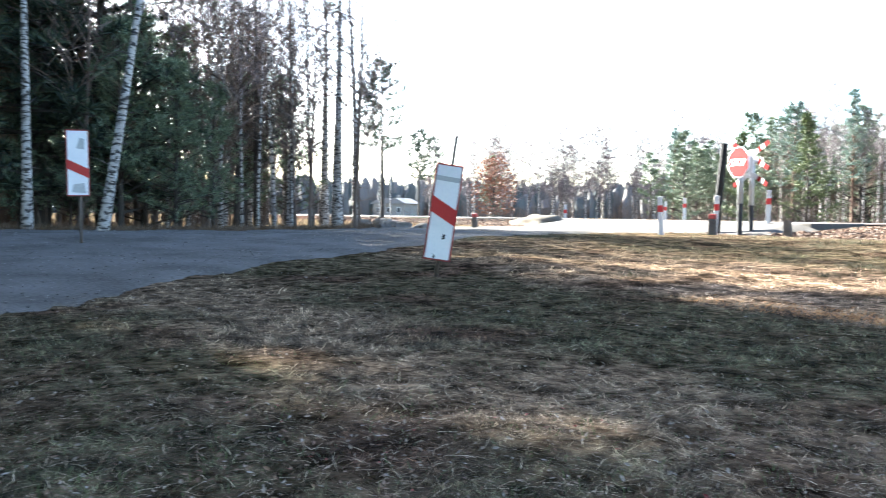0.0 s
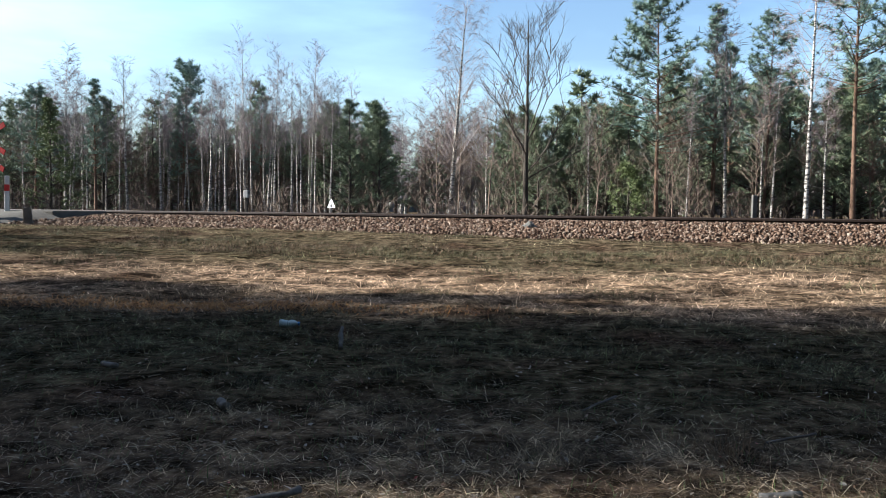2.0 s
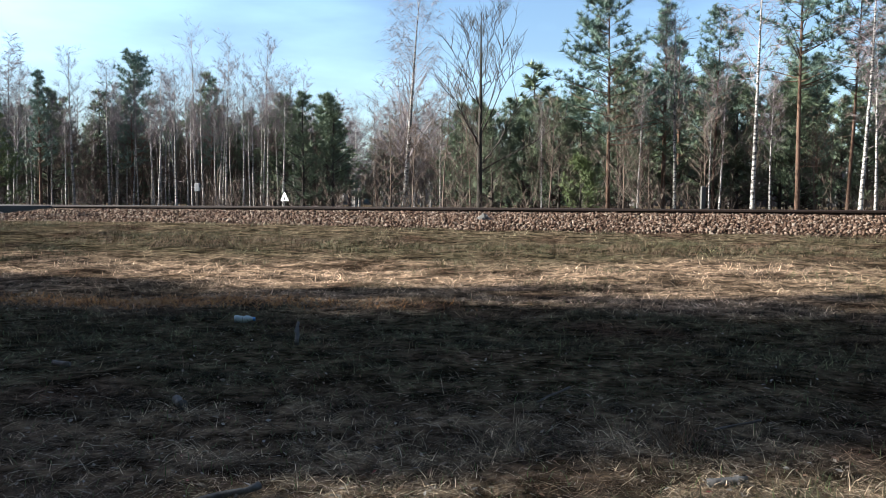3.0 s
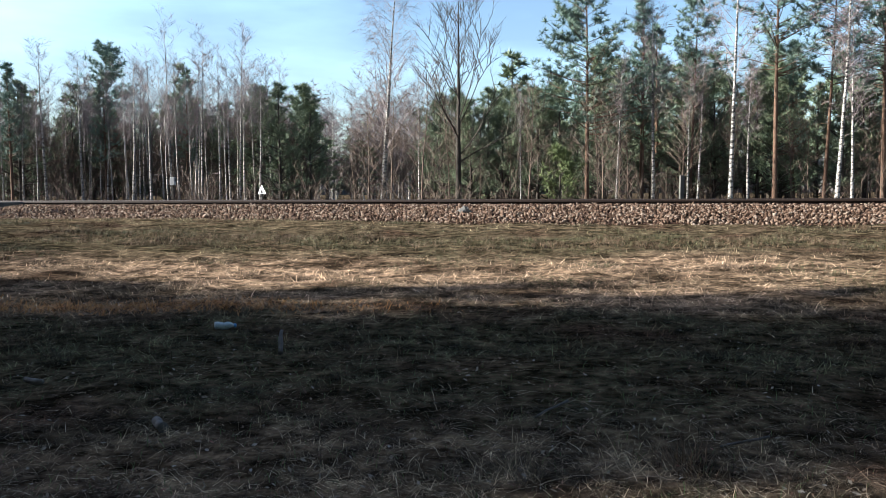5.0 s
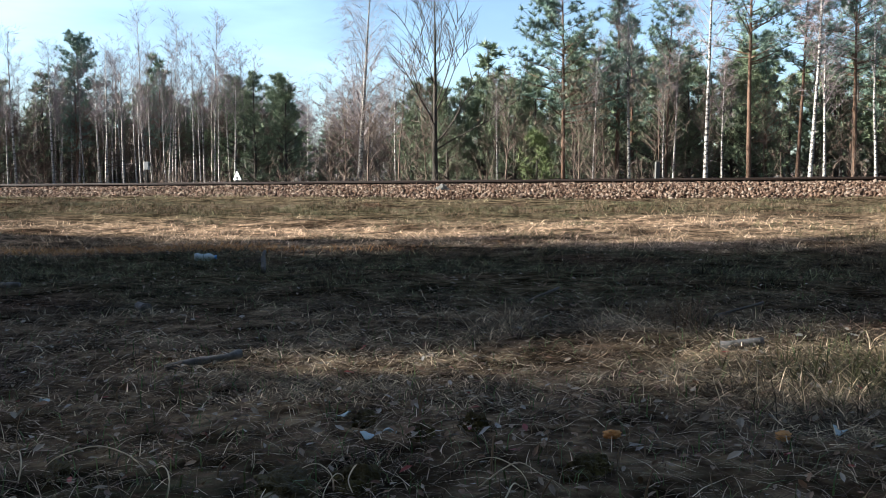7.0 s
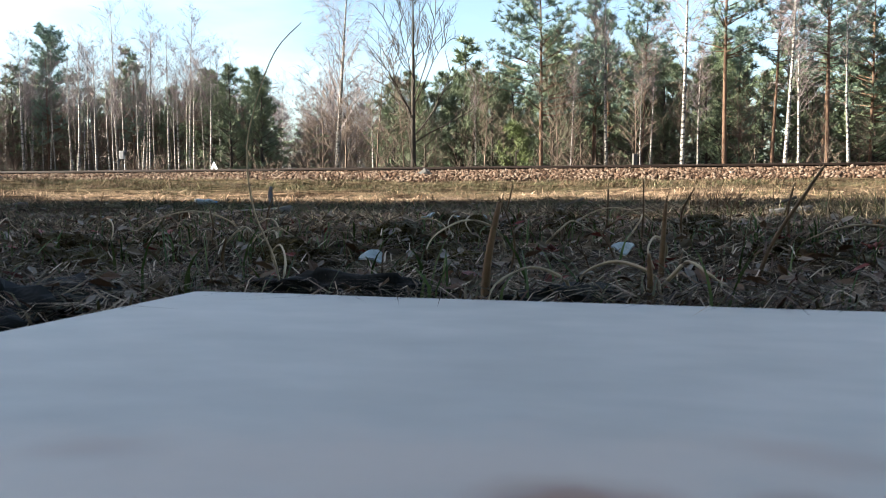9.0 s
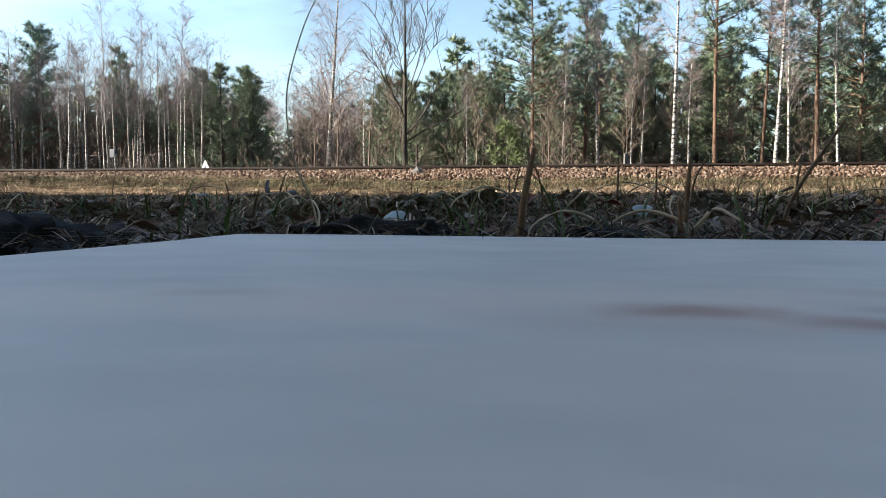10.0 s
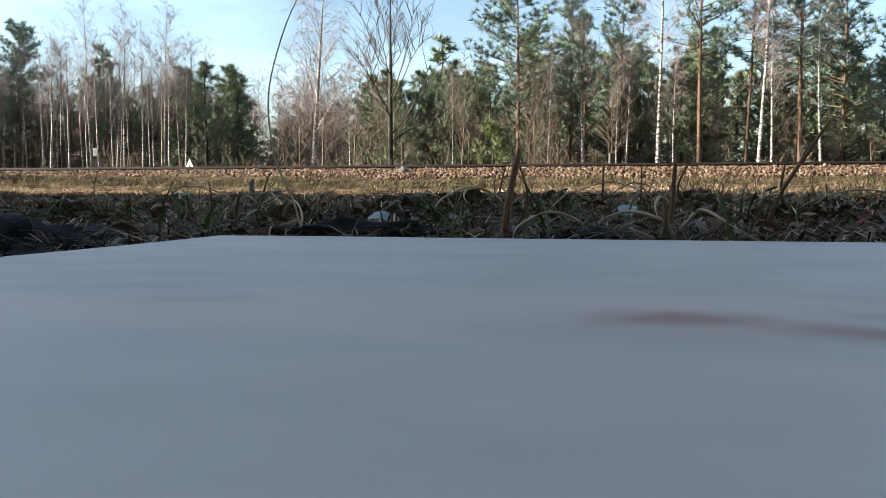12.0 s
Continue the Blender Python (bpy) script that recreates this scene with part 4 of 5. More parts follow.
ready("sapling_a", sp1, 3.6); ready("sapling_b", sp2, 3.2)
fb1 = plant(birch("far bare tree with brownish twigs", 7.5, 57, 0.07, 0.2, 0.20, 34, 0.0, 6, 0.010, thick=2.0), -46.5, 45.0)
fb2 = plant(birch("far bare tree with brownish twigs", 7.0, 58, 0.06, 0.15, 0.24, 34, -0.05, 6, 0.014, thick=2.0), -50.0, 43.0)
ready("far_a", fb1, 7.5); ready("far_b", fb2, 7.0)
ready("slim_a", s1, 6.8); ready("slim_b", s2, 6.4); ready("slim_c", s3, 7.2)
y1 = plant(conifer("young_conifer", LY, 4.5, 61, 0.07, 0.04, 1.25, 72, 8, 15, 0.20, 0.021, M_SPRUCE, M_BARK, 0.25, 0.85, 0.06, bare=0), -8.3, 32.0)
y2 = plant(conifer("young_conifer", LY, 4.4, 62, 0.07, 0.06, 1.15, 64, 8, 15, 0.20, 0.021, M_SPRUCE, M_BARK, 0.3, 0.7, 0.06, bare=0), -9.4, 33.2)
y3 = plant(conifer("young_conifer", "low bright green young conifer beside the track", 1.55, 63, 0.04, 0.03, 0.75, 40, 7, 14, 0.16, 0.022, M_LIME, M_BARK, 0.6, 0.6, 0.08, bare=0), 1.7, 24.0)
y4 = plant(conifer("young_conifer", "bright yellow-green young conifer at the crossing", 4.3, 64, 0.06, 0.03, 1.0, 60, 8, 14, 0.19, 0.028, M_LIME, M_BARK, 0.35, 0.85, 0.05, bare=0), -18.7, 28.7)
ready("young_a", y1, 4.5); ready("young_b", y2, 4.4); ready("young_lime", y4, 4.3)
fc = plant(conifer("far_conifer", "dark conifer deep in the wood", 6.5, 65, 0.09, 0.12, 1.35, 38, 5, 9, 0.36, 0.072, M_SPRUCE, M_BARK, 0.2, 0.7, 0.04, bare=2), -15.0, 40.0)
ready("deep", fc, 6.5)
ro = plant(birch("bare tree with withered red-brown leaves", 4.3, 71, 0.08, 0.08, 0.42, 46, 0.0, 6, 0.01, 0, "withered_oak", M_BARK, M_OAKLEAF), -44.2, 33.0)
lv = Mesh()
for _ in range(1600):
    a, z = put_rng.uniform(0, 6.28), put_rng.uniform(0.5, 4.2)
    r = 1.6 * math.sqrt(put_rng.random()) * math.sqrt(max(0.05, 1 - ((z - 1.9) / 2.6) ** 2))
    p = Vector((r * math.cos(a), r * math.sin(a), z))
    u, v = away(put_rng, put_rng.gauss(0, 0.6)) * 0.09, away(put_rng, put_rng.gauss(0, 0.6)) * 0.06
    b = len(lv.v)
    lv.v += [p - u, p - v, p + u, p + v]
    lv.f.append((b, b + 1, b + 2, b + 3))
tagged(part("foliage", lv, M_OAKLEAF, ro, "withered red-brown leaves"), kind="stuff")
iso = plant(conifer("pine_tree", "lone tall pine with a small tufted crown", 8.3, 72, 0.11, 0.45, 1.5, 60, 7, 18, 0.28, 0.04, M_SHADENEEDLE, M_BARK, 0.15, 0.25, 0.05, bare=8), -39.3, 22.0)
ready("lone", iso, 8.3)

# wood across the track, beside the meadow
G = "trees across the railway"
for kind, x, y, h in (("pine_c", 6.6, 30.2, 7.0), ("pine_d", 5.7, 31.5, 6.4), ("pine_b", 11.4, 26.4, 8.2), ("pine_a", 13.7, 28.4, 6.9), ("pine_d", 14.6, 26.8, 6.6), ("pine_c", 12.6, 29.6, 7.6),
                      ("pine_b", 16.0, 27.5, 7.8), ("pine_a", 17.8, 29.0, 7.2), ("birch_a", 9.9, 24.9, 5.4), ("birch_a", 7.6, 26.8, 4.6), ("slim_a", 3.6, 26.6, 4.8), ("slim_b", 5.7, 26.4, 4.2),
                      ("slim_b", -2.9, 31.0, 5.0), ("slim_a", 6.2, 27.3, 5.1), ("slim_c", 11.6, 25.4, 6.4), ("slim_b", 0.7, 27.2, 3.6), ("pine_a", -19.8, 42.0, 7.9), ("pine_d", -16.1, 34.0, 5.4),
                      ("pine_d", -12.7, 34.0, 5.2), ("young_a", -19.5, 33.5, 5.0), ("young_b", -21.9, 29.6, 4.6), ("young_a", -23.4, 27.4, 3.9), ("young_lime", -20.6, 27.4, 3.6), ("pine_a", -21.6, 32.0, 5.2),
                      ("pine_d", -18.5, 31.3, 5.4), ("pine_d", -29.9, 34.0, 5.0), ("young_b", -7.4, 33.0, 4.2), ("young_a", -8.0, 34.5, 4.8), ("birch_b", -23.5, 36.5, 6.8), ("birch_a", -20.9, 33.0, 6.9)):
    stand(kind, x, y, h, group=G)
r = random.Random(8)
for i in range(62):      # the birch stand
    x = -23.0 + 14.2 * (i + r.random()) / 62
    y = r.choice((30.4, 31.5, 32.8, 34.2, 35.6)) + r.uniform(-0.5, 0.5) + (0.12 * abs(x + 10))
    stand(r.choice(("slim_a", "slim_b", "slim_c")), x, y, r.uniform(4.0, 5.7), group=G, wide=r.uniform(0.9, 1.2))
for x, h in ((-18.1, 6.5), (-16.6, 6.0), (-12.0, 5.9), (-8.9, 5.6), (-20.6, 6.0)):      # the tallest of the stand
    stand("slim_a", x, 33.0, h, group=G, wide=1.25)
for i in range(16):      # young conifers behind the dark bare tree
    x = -2.6 + 5.6 * (i + r.random()) / 16
    stand(r.choice(("young_a", "young_b")), x, r.uniform(29.5, 34.5), r.uniform(3.2, 4.7), group=G)
for i in range(40):      # pines and conifers behind the stout birches
    x = 2.5 + 22.0 * (i + r.random()) / 40
    stand(r.choice(("young_a", "young_b", "deep", "pine_d", "deep", "deep")), x, r.uniform(29.0, 38), r.uniform(3.6, 6.0), group=G)
for i in range(46):      # dark trees deep behind the birches
    x = -34.0 + 25.0 * (i + r.random()) / 46
    stand(r.choice(("deep", "deep", "young_b")), x, r.uniform(36.0, 43), r.uniform(3.6, 5.4), group="deep wood across the railway", wide=1.15)
tk = plant(birch("dense bare brown thicket tree behind the birches", 4.0, 59, 0.04, 0.06, 0.30, 34, 0.04, 6, 0.02, 0, "thicket_tree", M_BRUSH, M_BRUSH, 2, thick=1.2), -14.0, 36.0)
ready("thicket", tk, 4.0)
for i in range(46):      # close dark conifers behind the birch stand
    x = -30.0 + 22.0 * (i + r.random()) / 46
    stand(r.choice(("deep", "young_a", "deep")), x, r.uniform(35.0, 39.0), r.uniform(3.2, 4.5), group="deep wood across the railway", wide=1.2)
for i in range(52):      # brown thicket behind the birches and in the gap
    x = -25.0 + 24.0 * (i + r.random()) / 52
    stand("thicket", x, r.uniform(34.0, 37.5) + (4 if x > -7.5 else 0), r.uniform(2.4, 3.5), group="thicket across the railway", wide=1.2)
for i in range(60):      # bare far trees in the gap
    x = -19.0 + 17.0 * (i + r.random()) / 60
    stand(r.choice(("far_a", "far_b", "slim_c")), x, r.uniform(47, 60), r.uniform(4.8, 6.6), group="far trees in the gap", wide=1.2)
for i in range(44):      # brown copse far beyond the crossing
    f = (i + r.random()) / 44
    stand(r.choice(("far_a", "far_b")), -56 + 24 * f + r.uniform(-1, 1), 38 + 13 * f + r.uniform(-4, 5), r.uniform(5.5, 8.2), group="copse beyond the crossing", wide=1.5)
for kind, x, y, h in (("slim_c", -33.6, 21.9, 5.6), ("slim_b", -40.8, 29.1, 4.8), ("lone", -52.0, 32.0, 6.4), ("lone", -60.0, 38.0, 6.8), ("birch_a", -46.0, 25.5, 6.0), ("slim_c", -42.0, 24.0, 5.8), ("young_b", -48.5, 36.0, 4.6), ("birch_a", -36.5, 17.8, 4.6)):
    stand(kind, x, y, h, group="trees beyond the crossing")

for i in range(76):      # dense wood far behind the pines
    x = -1.0 + 44.0 * (i + r.random()) / 76
    stand("deep", x, r.uniform(34, 50), r.uniform(4.4, 6.4), group="deep wood across the railway", wide=1.3)
for i in range(26):      # brown and dark trees that close the gap
    x = -26.0 + 27.0 * (i + r.random()) / 26
    stand(r.choice(("deep", "far_b", "far_a")), x, r.uniform(62, 76), r.uniform(5.6, 7.2), group="far trees in the gap", wide=1.7)
for i in range(34):      # saplings along the wood's edge
    x = -5.0 + 24.0 * (i + r.random()) / 34
    stand(r.choice(("sapling_a", "sapling_b")), x, r.uniform(25.6, 31) + max(0, -x * 0.12), r.uniform(2.0, 4.2), group=G)
for i in range(16):      # conifers between the stout birches
    x = 8.0 + 15.0 * (i + r.random()) / 16
    stand(r.choice(("young_a", "young_b")), x, r.uniform(29.0, 33.0), r.uniform(3.8, 5.2), group=G)
for i in range(44):      # low dark growth that closes the view under the trees
    x = -40.0 + 64.0 * (i + r.random()) / 44
    stand("deep", x, r.uniform(38, 44) + max(0, -x * 0.1), r.uniform(2.4, 3.4), group="deep wood across the railway", wide=2.0)
# dark wood left of the road: it throws the long shade over the meadow
W = "dark wood beside the road"
lb1 = plant(birch("white birch at the edge of the dark wood", 9.5, 81, 0.10, 0.45, 0.16, 30, -0.12, 7, 0.006, 0.0), -17.8, 2.4)
lb2 = plant(birch("leaning white birch at the edge of the dark wood", 9.5, 82, 0.105, 0.42, 0.18, 30, -0.12, 7, 0.006, 0.0), -16.7, 3.55)
lb2.matrix_world = pose(-16.7, 3.55, land(-16.7, 3.55) - 0.05, -9.5, -1, 0)
lb3 = plant(birch("tall thick birch at the end of the wood", 9.0, 83, 0.17, 0.35, 0.15, 34, -0.10, 5, 0.006, 0.0), -22.4, 11.2)
lb4 = plant(birch("tall bare birch with a crooked foot", 8.8, 84, 0.12, 0.35, 0.15, 30, -0.10, 5, 0.016, 0.0), -23.1, 12.2)
dk = plant(birch("dark many-limbed bare tree at the roadside", 8.6, 85, 0.10, 0.15, 0.20, 44, 0.02, 4, 0.010, 0.0, "bare_tree", M_BARK, M_BARK, 10), -21.7, 7.9)
ready("tall_birch", lb3, 9.0); ready("dark_bare", dk, 8.6)
wp = plant(conifer("spruce_tree", "tall dark conifer in the shaded wood", 12.5, 86, 0.16, 0.06, 2.1, 84, 8, 17, 0.34, 0.042, M_SHADENEEDLE, M_BARK, 0.05, 0.55, 0.0, bare=4), -21.0, 4.4)
wq = plant(conifer("pine_tree", "tall pine in the shaded wood", 13.0, 87, 0.16, 0.35, 2.0, 64, 8, 16, 0.32, 0.040, M_SHADENEEDLE, M_PINEBARK, 0.1, 0.4, 0.03, bare=14), -25.0, 4.6)
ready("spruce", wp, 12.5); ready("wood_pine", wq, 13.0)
for kind, x, y, h in (("dark_bare", -22.9, 10.0, 8.4), ("tall_birch", -24.6, 11.8, 8.4), ("dark_bare", -22.3, 8.7, 8.4), ("tall_birch", -28.5, 8.8, 8.4), ("tall_birch", -26.0, 10.2, 8.4), ("slim_c", -21.6, 9.4, 7.5),
                      ("dark_bare", -24.2, 9.0, 8.4), ("young_b", -23.4, 8.6, 4.4), ("young_b", -24.8, 10.6, 4.6), ("slim_a", -25.6, 9.6, 8.0), ("slim_b", -27.0, 11.4, 8.2)
                      , ("slim_b", -20.9, 6.9, 8.0)):
    stand(kind, x, y, h, group=W)
wr = random.Random(4)
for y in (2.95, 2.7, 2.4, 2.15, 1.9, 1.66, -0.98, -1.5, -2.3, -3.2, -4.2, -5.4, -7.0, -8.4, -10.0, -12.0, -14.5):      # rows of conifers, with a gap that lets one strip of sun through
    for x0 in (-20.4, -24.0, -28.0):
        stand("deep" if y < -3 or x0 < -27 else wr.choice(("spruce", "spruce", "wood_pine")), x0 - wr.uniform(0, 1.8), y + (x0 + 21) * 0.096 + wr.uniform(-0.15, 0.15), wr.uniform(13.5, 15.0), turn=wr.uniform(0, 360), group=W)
stand("wood_pine", -21.2, -0.02, 10.82, turn=40, group=W, wide=0.7)      # unseen shorter trees, added in the gap to shade the sun strip's left end
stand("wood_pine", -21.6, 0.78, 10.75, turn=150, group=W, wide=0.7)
for i in range(14):
    stand("deep", -r.uniform(40, 48), -16 + 21 * (i + r.random()) / 14, r.uniform(9.5, 12.0), group=W)
# unseen tall wood, added to close the meadow's near side and keep sky light off its shade
for i in range(17):
    for y0 in (-5.2, -8.4):
        x = -13.5 + 30.0 * i / 16 + r.uniform(-0.6, 0.6)
        stand("deep", x, y0 - r.uniform(0, 1.4), r.uniform(13.0, 16.0), group="wood behind the meadow", wide=1.2)
for i in range(8):
    stand("deep", 14.5 + r.uniform(0, 3), -4 + 13.0 * i / 7, r.uniform(12.0, 15.0), group="wood behind the meadow")
for i in range(34):
    stand(r.choice(("sapling_a", "sapling_b", "sapling_a", "slim_b")), -r.uniform(19.2, 29), 3.5 + 7.8 * (i + r.random()) / 34, r.uniform(3.0, 8.2), group=W)
for x, y, h in ((-19.6, 4.5, 4.6), (-19.2, 5.6, 3.8), (-19.6, 6.6, 3.4), (-18.6, 1.4, 3.6), (-20.8, 2.6, 3.2), (-19.4, 0.2, 4.4), (-18.8, -1.2, 4.8), (-20.4, 5.2, 5.6), (-21.4, 6.3, 5.0), (-19.9, 3.5, 2.6)):
    stand(r.choice(("young_a", "young_b")), x, y, h, group=W)


for i in range(34):      # low dark growth that closes the view under the shaded wood
    stand("deep", -r.uniform(31, 38), -9 + 21 * (i + r.random()) / 34, r.uniform(2.0, 3.2), group=W, wide=2.0)
for i in range(22):      # bare thicket between its trunks
    stand("thicket", -r.uniform(20.5, 29), 4.6 + 6.4 * (i + r.random()) / 22, r.uniform(2.6, 6.5), group=W)
for x, y, h in ((-22.0, 9.1, 8.6), (-23.6, 8.2, 9.0), (-22.8, 10.6, 8.2), (-24.9, 9.4, 9.2), (-21.2, 7.3, 8.4), (-23.0, 7.0, 8.8), (-25.8, 11.0, 8.6)):
    stand("slim_c", x, y, h, group=W, wide=1.1)


# ---- undergrowth and far wood ----
def scrub(name, spots, label, material, hmin, hmax, stems, seed):
    rng = random.Random(seed)
    m = Mesh()
    for x, y in spots:
        h = rng.uniform(hmin, hmax)
        z = land(x, y) - 0.05
        for _ in range(stems):
            p = Vector((x + rng.gauss(0, 0.35), y + rng.gauss(0, 0.35), z))
            pts, d = limb(m, rng, p, Vector((rng.gauss(0, 0.3), rng.gauss(0, 0.3), 1)), h * rng.uniform(0.5, 1.1), 0.011, 0.0, 3, 3, 0.12)
            for k in range(5):
                limb(m, rng, on_path(pts, rng.uniform(0.25, 1)), (d + away(rng, 0.3)).normalized(), h * rng.uniform(0.15, 0.35), 0.0065, 0.0, 2, 3, 0.15)
    return solid(name, m, material, label, "undergrowth", kind="stuff")


r = random.Random(21)
spots = [(r.uniform(-30, 22), r.uniform(25.5, 36)) for _ in range(300)]
scrub("undergrowth", [(x, y + max(0, -x * 0.10)) for x, y in spots], "bare brown brush under the trees across the railway", M_BRUSH, 0.5, 1.9, 6, 1)
spots = [(-r.uniform(18.8, 30), r.uniform(-12, 12)) for _ in range(130)]
scrub("roadside_brush", spots, "bare dark brush at the edge of the wood", M_BRUSH, 0.5, 1.8, 6, 2)
spots = [(-34 - 26 * f + r.uniform(-6, 6), 26 + 16 * r.random() + 6 * f) for f in [r.random() for _ in range(90)]]
scrub("far_brush", spots, "bare brown brush beyond the crossing", M_BRUSH, 0.8, 2.2, 6, 3)


def far_wood():
    rng = random.Random(17)
    m = Mesh()
    for i in range(4600):
        a = radians(rng.uniform(-62, 135))
        d = rng.uniform(190, 260)
        x, y, h, w = -d * math.sin(a), d * math.cos(a), rng.uniform(4.5, 10.5), rng.uniform(0.8, 1.7)
        n, b = 7, len(m.v)
        m.v.append(Vector((x + rng.uniform(-0.5, 0.5), y, h)))
        for ring, (zz, rr) in enumerate(((h * 0.86, w * 0.6), (h * 0.5, w), (0, w * 0.9))):
            for k in range(n):
                q = rr * rng.uniform(0.7, 1.3)
                m.v.append(Vector((x + q * math.cos(6.283 * k / n), y + q * math.sin(6.283 * k / n), zz + rng.uniform(-0.6, 0.6))))
        for k in range(n):
            j = (k + 1) % n
            m.f.append((b, b + 1 + k, b + 1 + j))
            for ring in range(2):
                o = b + 1 + ring * n
                m.f.append((o + k, o + n + k, o + n + j, o + j))
    solid("far_wood", m, M_FAR, "hazy wood along the horizon", "wood", kind="stuff")


far_wood()


# ---- grass, leaves and litter ----
def blades(name, spots, lens, widths, flat, material, label, seed, segs=2):
    """Curved tapering blades. spots (n, 2); flat: 0 upright, 1 lying."""
    g = np.random.default_rng(seed)
    n = len(spots)
    z = np.array([land(float(x), float(y)) for x, y in spots])
    az = g.uniform(0, 2 * np.pi, n)
    tilt = np.clip(g.normal(flat, 0.28 if flat < 1.3 else 0.14, n), 0.0, 1.56)
    out = np.stack([np.cos(az), np.sin(az), np.zeros(n)], 1)
    twist = az + np.pi / 2 + g.normal(0, 0.5, n)
    side = np.stack([np.cos(twist), np.sin(twist), np.zeros(n)], 1) * (widths * 0.5)[:, None]
    p = np.stack([spots[:, 0], spots[:, 1], z - 0.004], 1)
    lift = g.uniform(0.002, 0.022, n)
    if flat > 1.3:
        p[:, 2] += lift * 0.9
    rows = []
    k = 0.0
    for s in range(segs + 1):
        w = (1 - s / segs) * 0.85 + 0.15 if s < segs else 0.0
        if s < segs:
            rows += [p - side * w, p + side * w]
        else:
            rows += [p]
        ang = np.clip(tilt + k, 0, 1.9)
        step = (lens / segs)[:, None]
        p = p + (out * np.sin(ang)[:, None] + np.array([0, 0, 1.0]) * np.cos(ang)[:, None]) * step
        p[:, 2] = np.maximum(p[:, 2], z + lift)
        k += g.uniform(0.1, 0.5)
    per = 2 * segs + 1
    verts = np.stack(rows, 1).reshape(-1, 3)
    base = (np.arange(n) * per)[:, None]
    tri = []
    for s in range(segs - 1):
        a = 2 * s
        tri += [(a, a + 1, a + 3), (a, a + 3, a + 2)]
    a = 2 * (segs - 1)
    tri.append((a, a + 1, a + 2))
    faces = np.concatenate([base + np.array(t)[None, :] for t in tri])
    return tagged(new(name, soup(name, verts, faces, material)), label, "grass", kind="stuff")


def on_pad(x, y, grow=0.0):
    u = (x + 0.24) * 0.974 + (y - 1.09) * -0.225
    v = (x + 0.24) * -0.225 + (y - 1.09) * -0.974
    return -grow < u < 0.62 + grow and -grow < v < 0.86 + grow


def on_road(x, y):
    """Roughly where the gravel lies."""
    inner = np.interp(y, [-9, -2, 0.6, 2.2, 4.2, 6.6, 10.2, 14, 19], [-4.5, -5.0, -5.6, -7.6, -9.2, -10.6, -12.6, -14.2, -14.9])
    outer = np.interp(y, [-9, -4, 0, 4, 6.5, 9.6, 12.6, 16, 20], [-16, -17, -18, -17.6, -17.4, -18.8, -21.6, -22.8, -22.5])
    return (x < inner - 0.1) & (x > outer + 0.1)


def meadow_spots(n, r0, r1, seed, lo=-42, hi=100, clumpy=0.0):
    """Spots over the meadow, thinning out with distance from the pad; clumpy: how much they gather in patches."""
    g = np.random.default_rng(seed)
    rr = np.exp(g.uniform(math.log(r0), math.log(r1), n))
    a = np.radians(g.uniform(lo, hi, n))
    x, y = -rr * np.sin(a) - 0.1, rr * np.cos(a) + 0.5
    foot = RAIL_A - 3.15 * 1.02 + RAIL_B * x
    keep = (y < foot) & ~on_road(x, y) & ~np.array([on_pad(float(p), float(q), 0.004) for p, q in zip(x, y)])
    if clumpy:
        f = np.array([noise.noise((p * 2.3, q * 2.3, seed)) + 0.8 * noise.noise((p * 7.0, q * 7.0, seed)) for p, q in zip(x.tolist(), y.tolist())])
        keep &= g.random(n) < np.clip(0.5 + f * 1.1, 1 - clumpy, 1.0)
    return np.stack([x[keep], y[keep]], 1), rr[keep]


g = np.random.default_rng(9)
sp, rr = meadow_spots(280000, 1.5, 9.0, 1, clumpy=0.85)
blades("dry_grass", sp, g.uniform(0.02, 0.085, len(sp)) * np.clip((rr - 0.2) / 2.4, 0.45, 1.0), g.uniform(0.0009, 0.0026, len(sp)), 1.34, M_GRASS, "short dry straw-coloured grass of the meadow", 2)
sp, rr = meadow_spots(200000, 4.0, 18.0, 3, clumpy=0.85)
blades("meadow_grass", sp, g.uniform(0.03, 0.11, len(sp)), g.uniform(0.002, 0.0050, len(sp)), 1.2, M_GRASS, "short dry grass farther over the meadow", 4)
sp, rr = meadow_spots(95000, 0.55, 3.4, 15, clumpy=0.8)
blades("near_thatch", sp, g.uniform(0.02, 0.075, len(sp)), g.uniform(0.0007, 0.0019, len(sp)), 1.45, M_THATCH, "matted dead grass and straw round the board", 16, 3)
sp, rr = meadow_spots(5000, 0.9, 6.0, 5)
blades("green_grass", sp, g.uniform(0.02, 0.065, len(sp)) * np.clip(rr / 2.0, 0.6, 1.0), g.uniform(0.0016, 0.003, len(sp)), 0.6, M_GREENBLADE, "sparse fresh green grass blades in the meadow", 6, 3)
sp, rr = meadow_spots(4200, 0.75, 5.0, 7)
blades("dead_stems", sp, g.uniform(0.03, 0.11, len(sp)) * np.clip(rr / 2.2, 0.5, 1.0), g.uniform(0.0010, 0.0022, len(sp)), 0.9, M_STALK, "thin dead stems between the grass", 8, 3)
sp, rr = meadow_spots(5200, 0.6, 6.0, 17)
blades("lying_straw", sp, g.uniform(0.05, 0.15, len(sp)) * np.clip(rr / 1.6, 0.5, 1.0), g.uniform(0.0010, 0.0026, len(sp)) * np.clip(rr / 2.0, 0.6, 1.2), 1.44, M_PALESTRAW, "long pale straws lying over the grass", 18, 4)


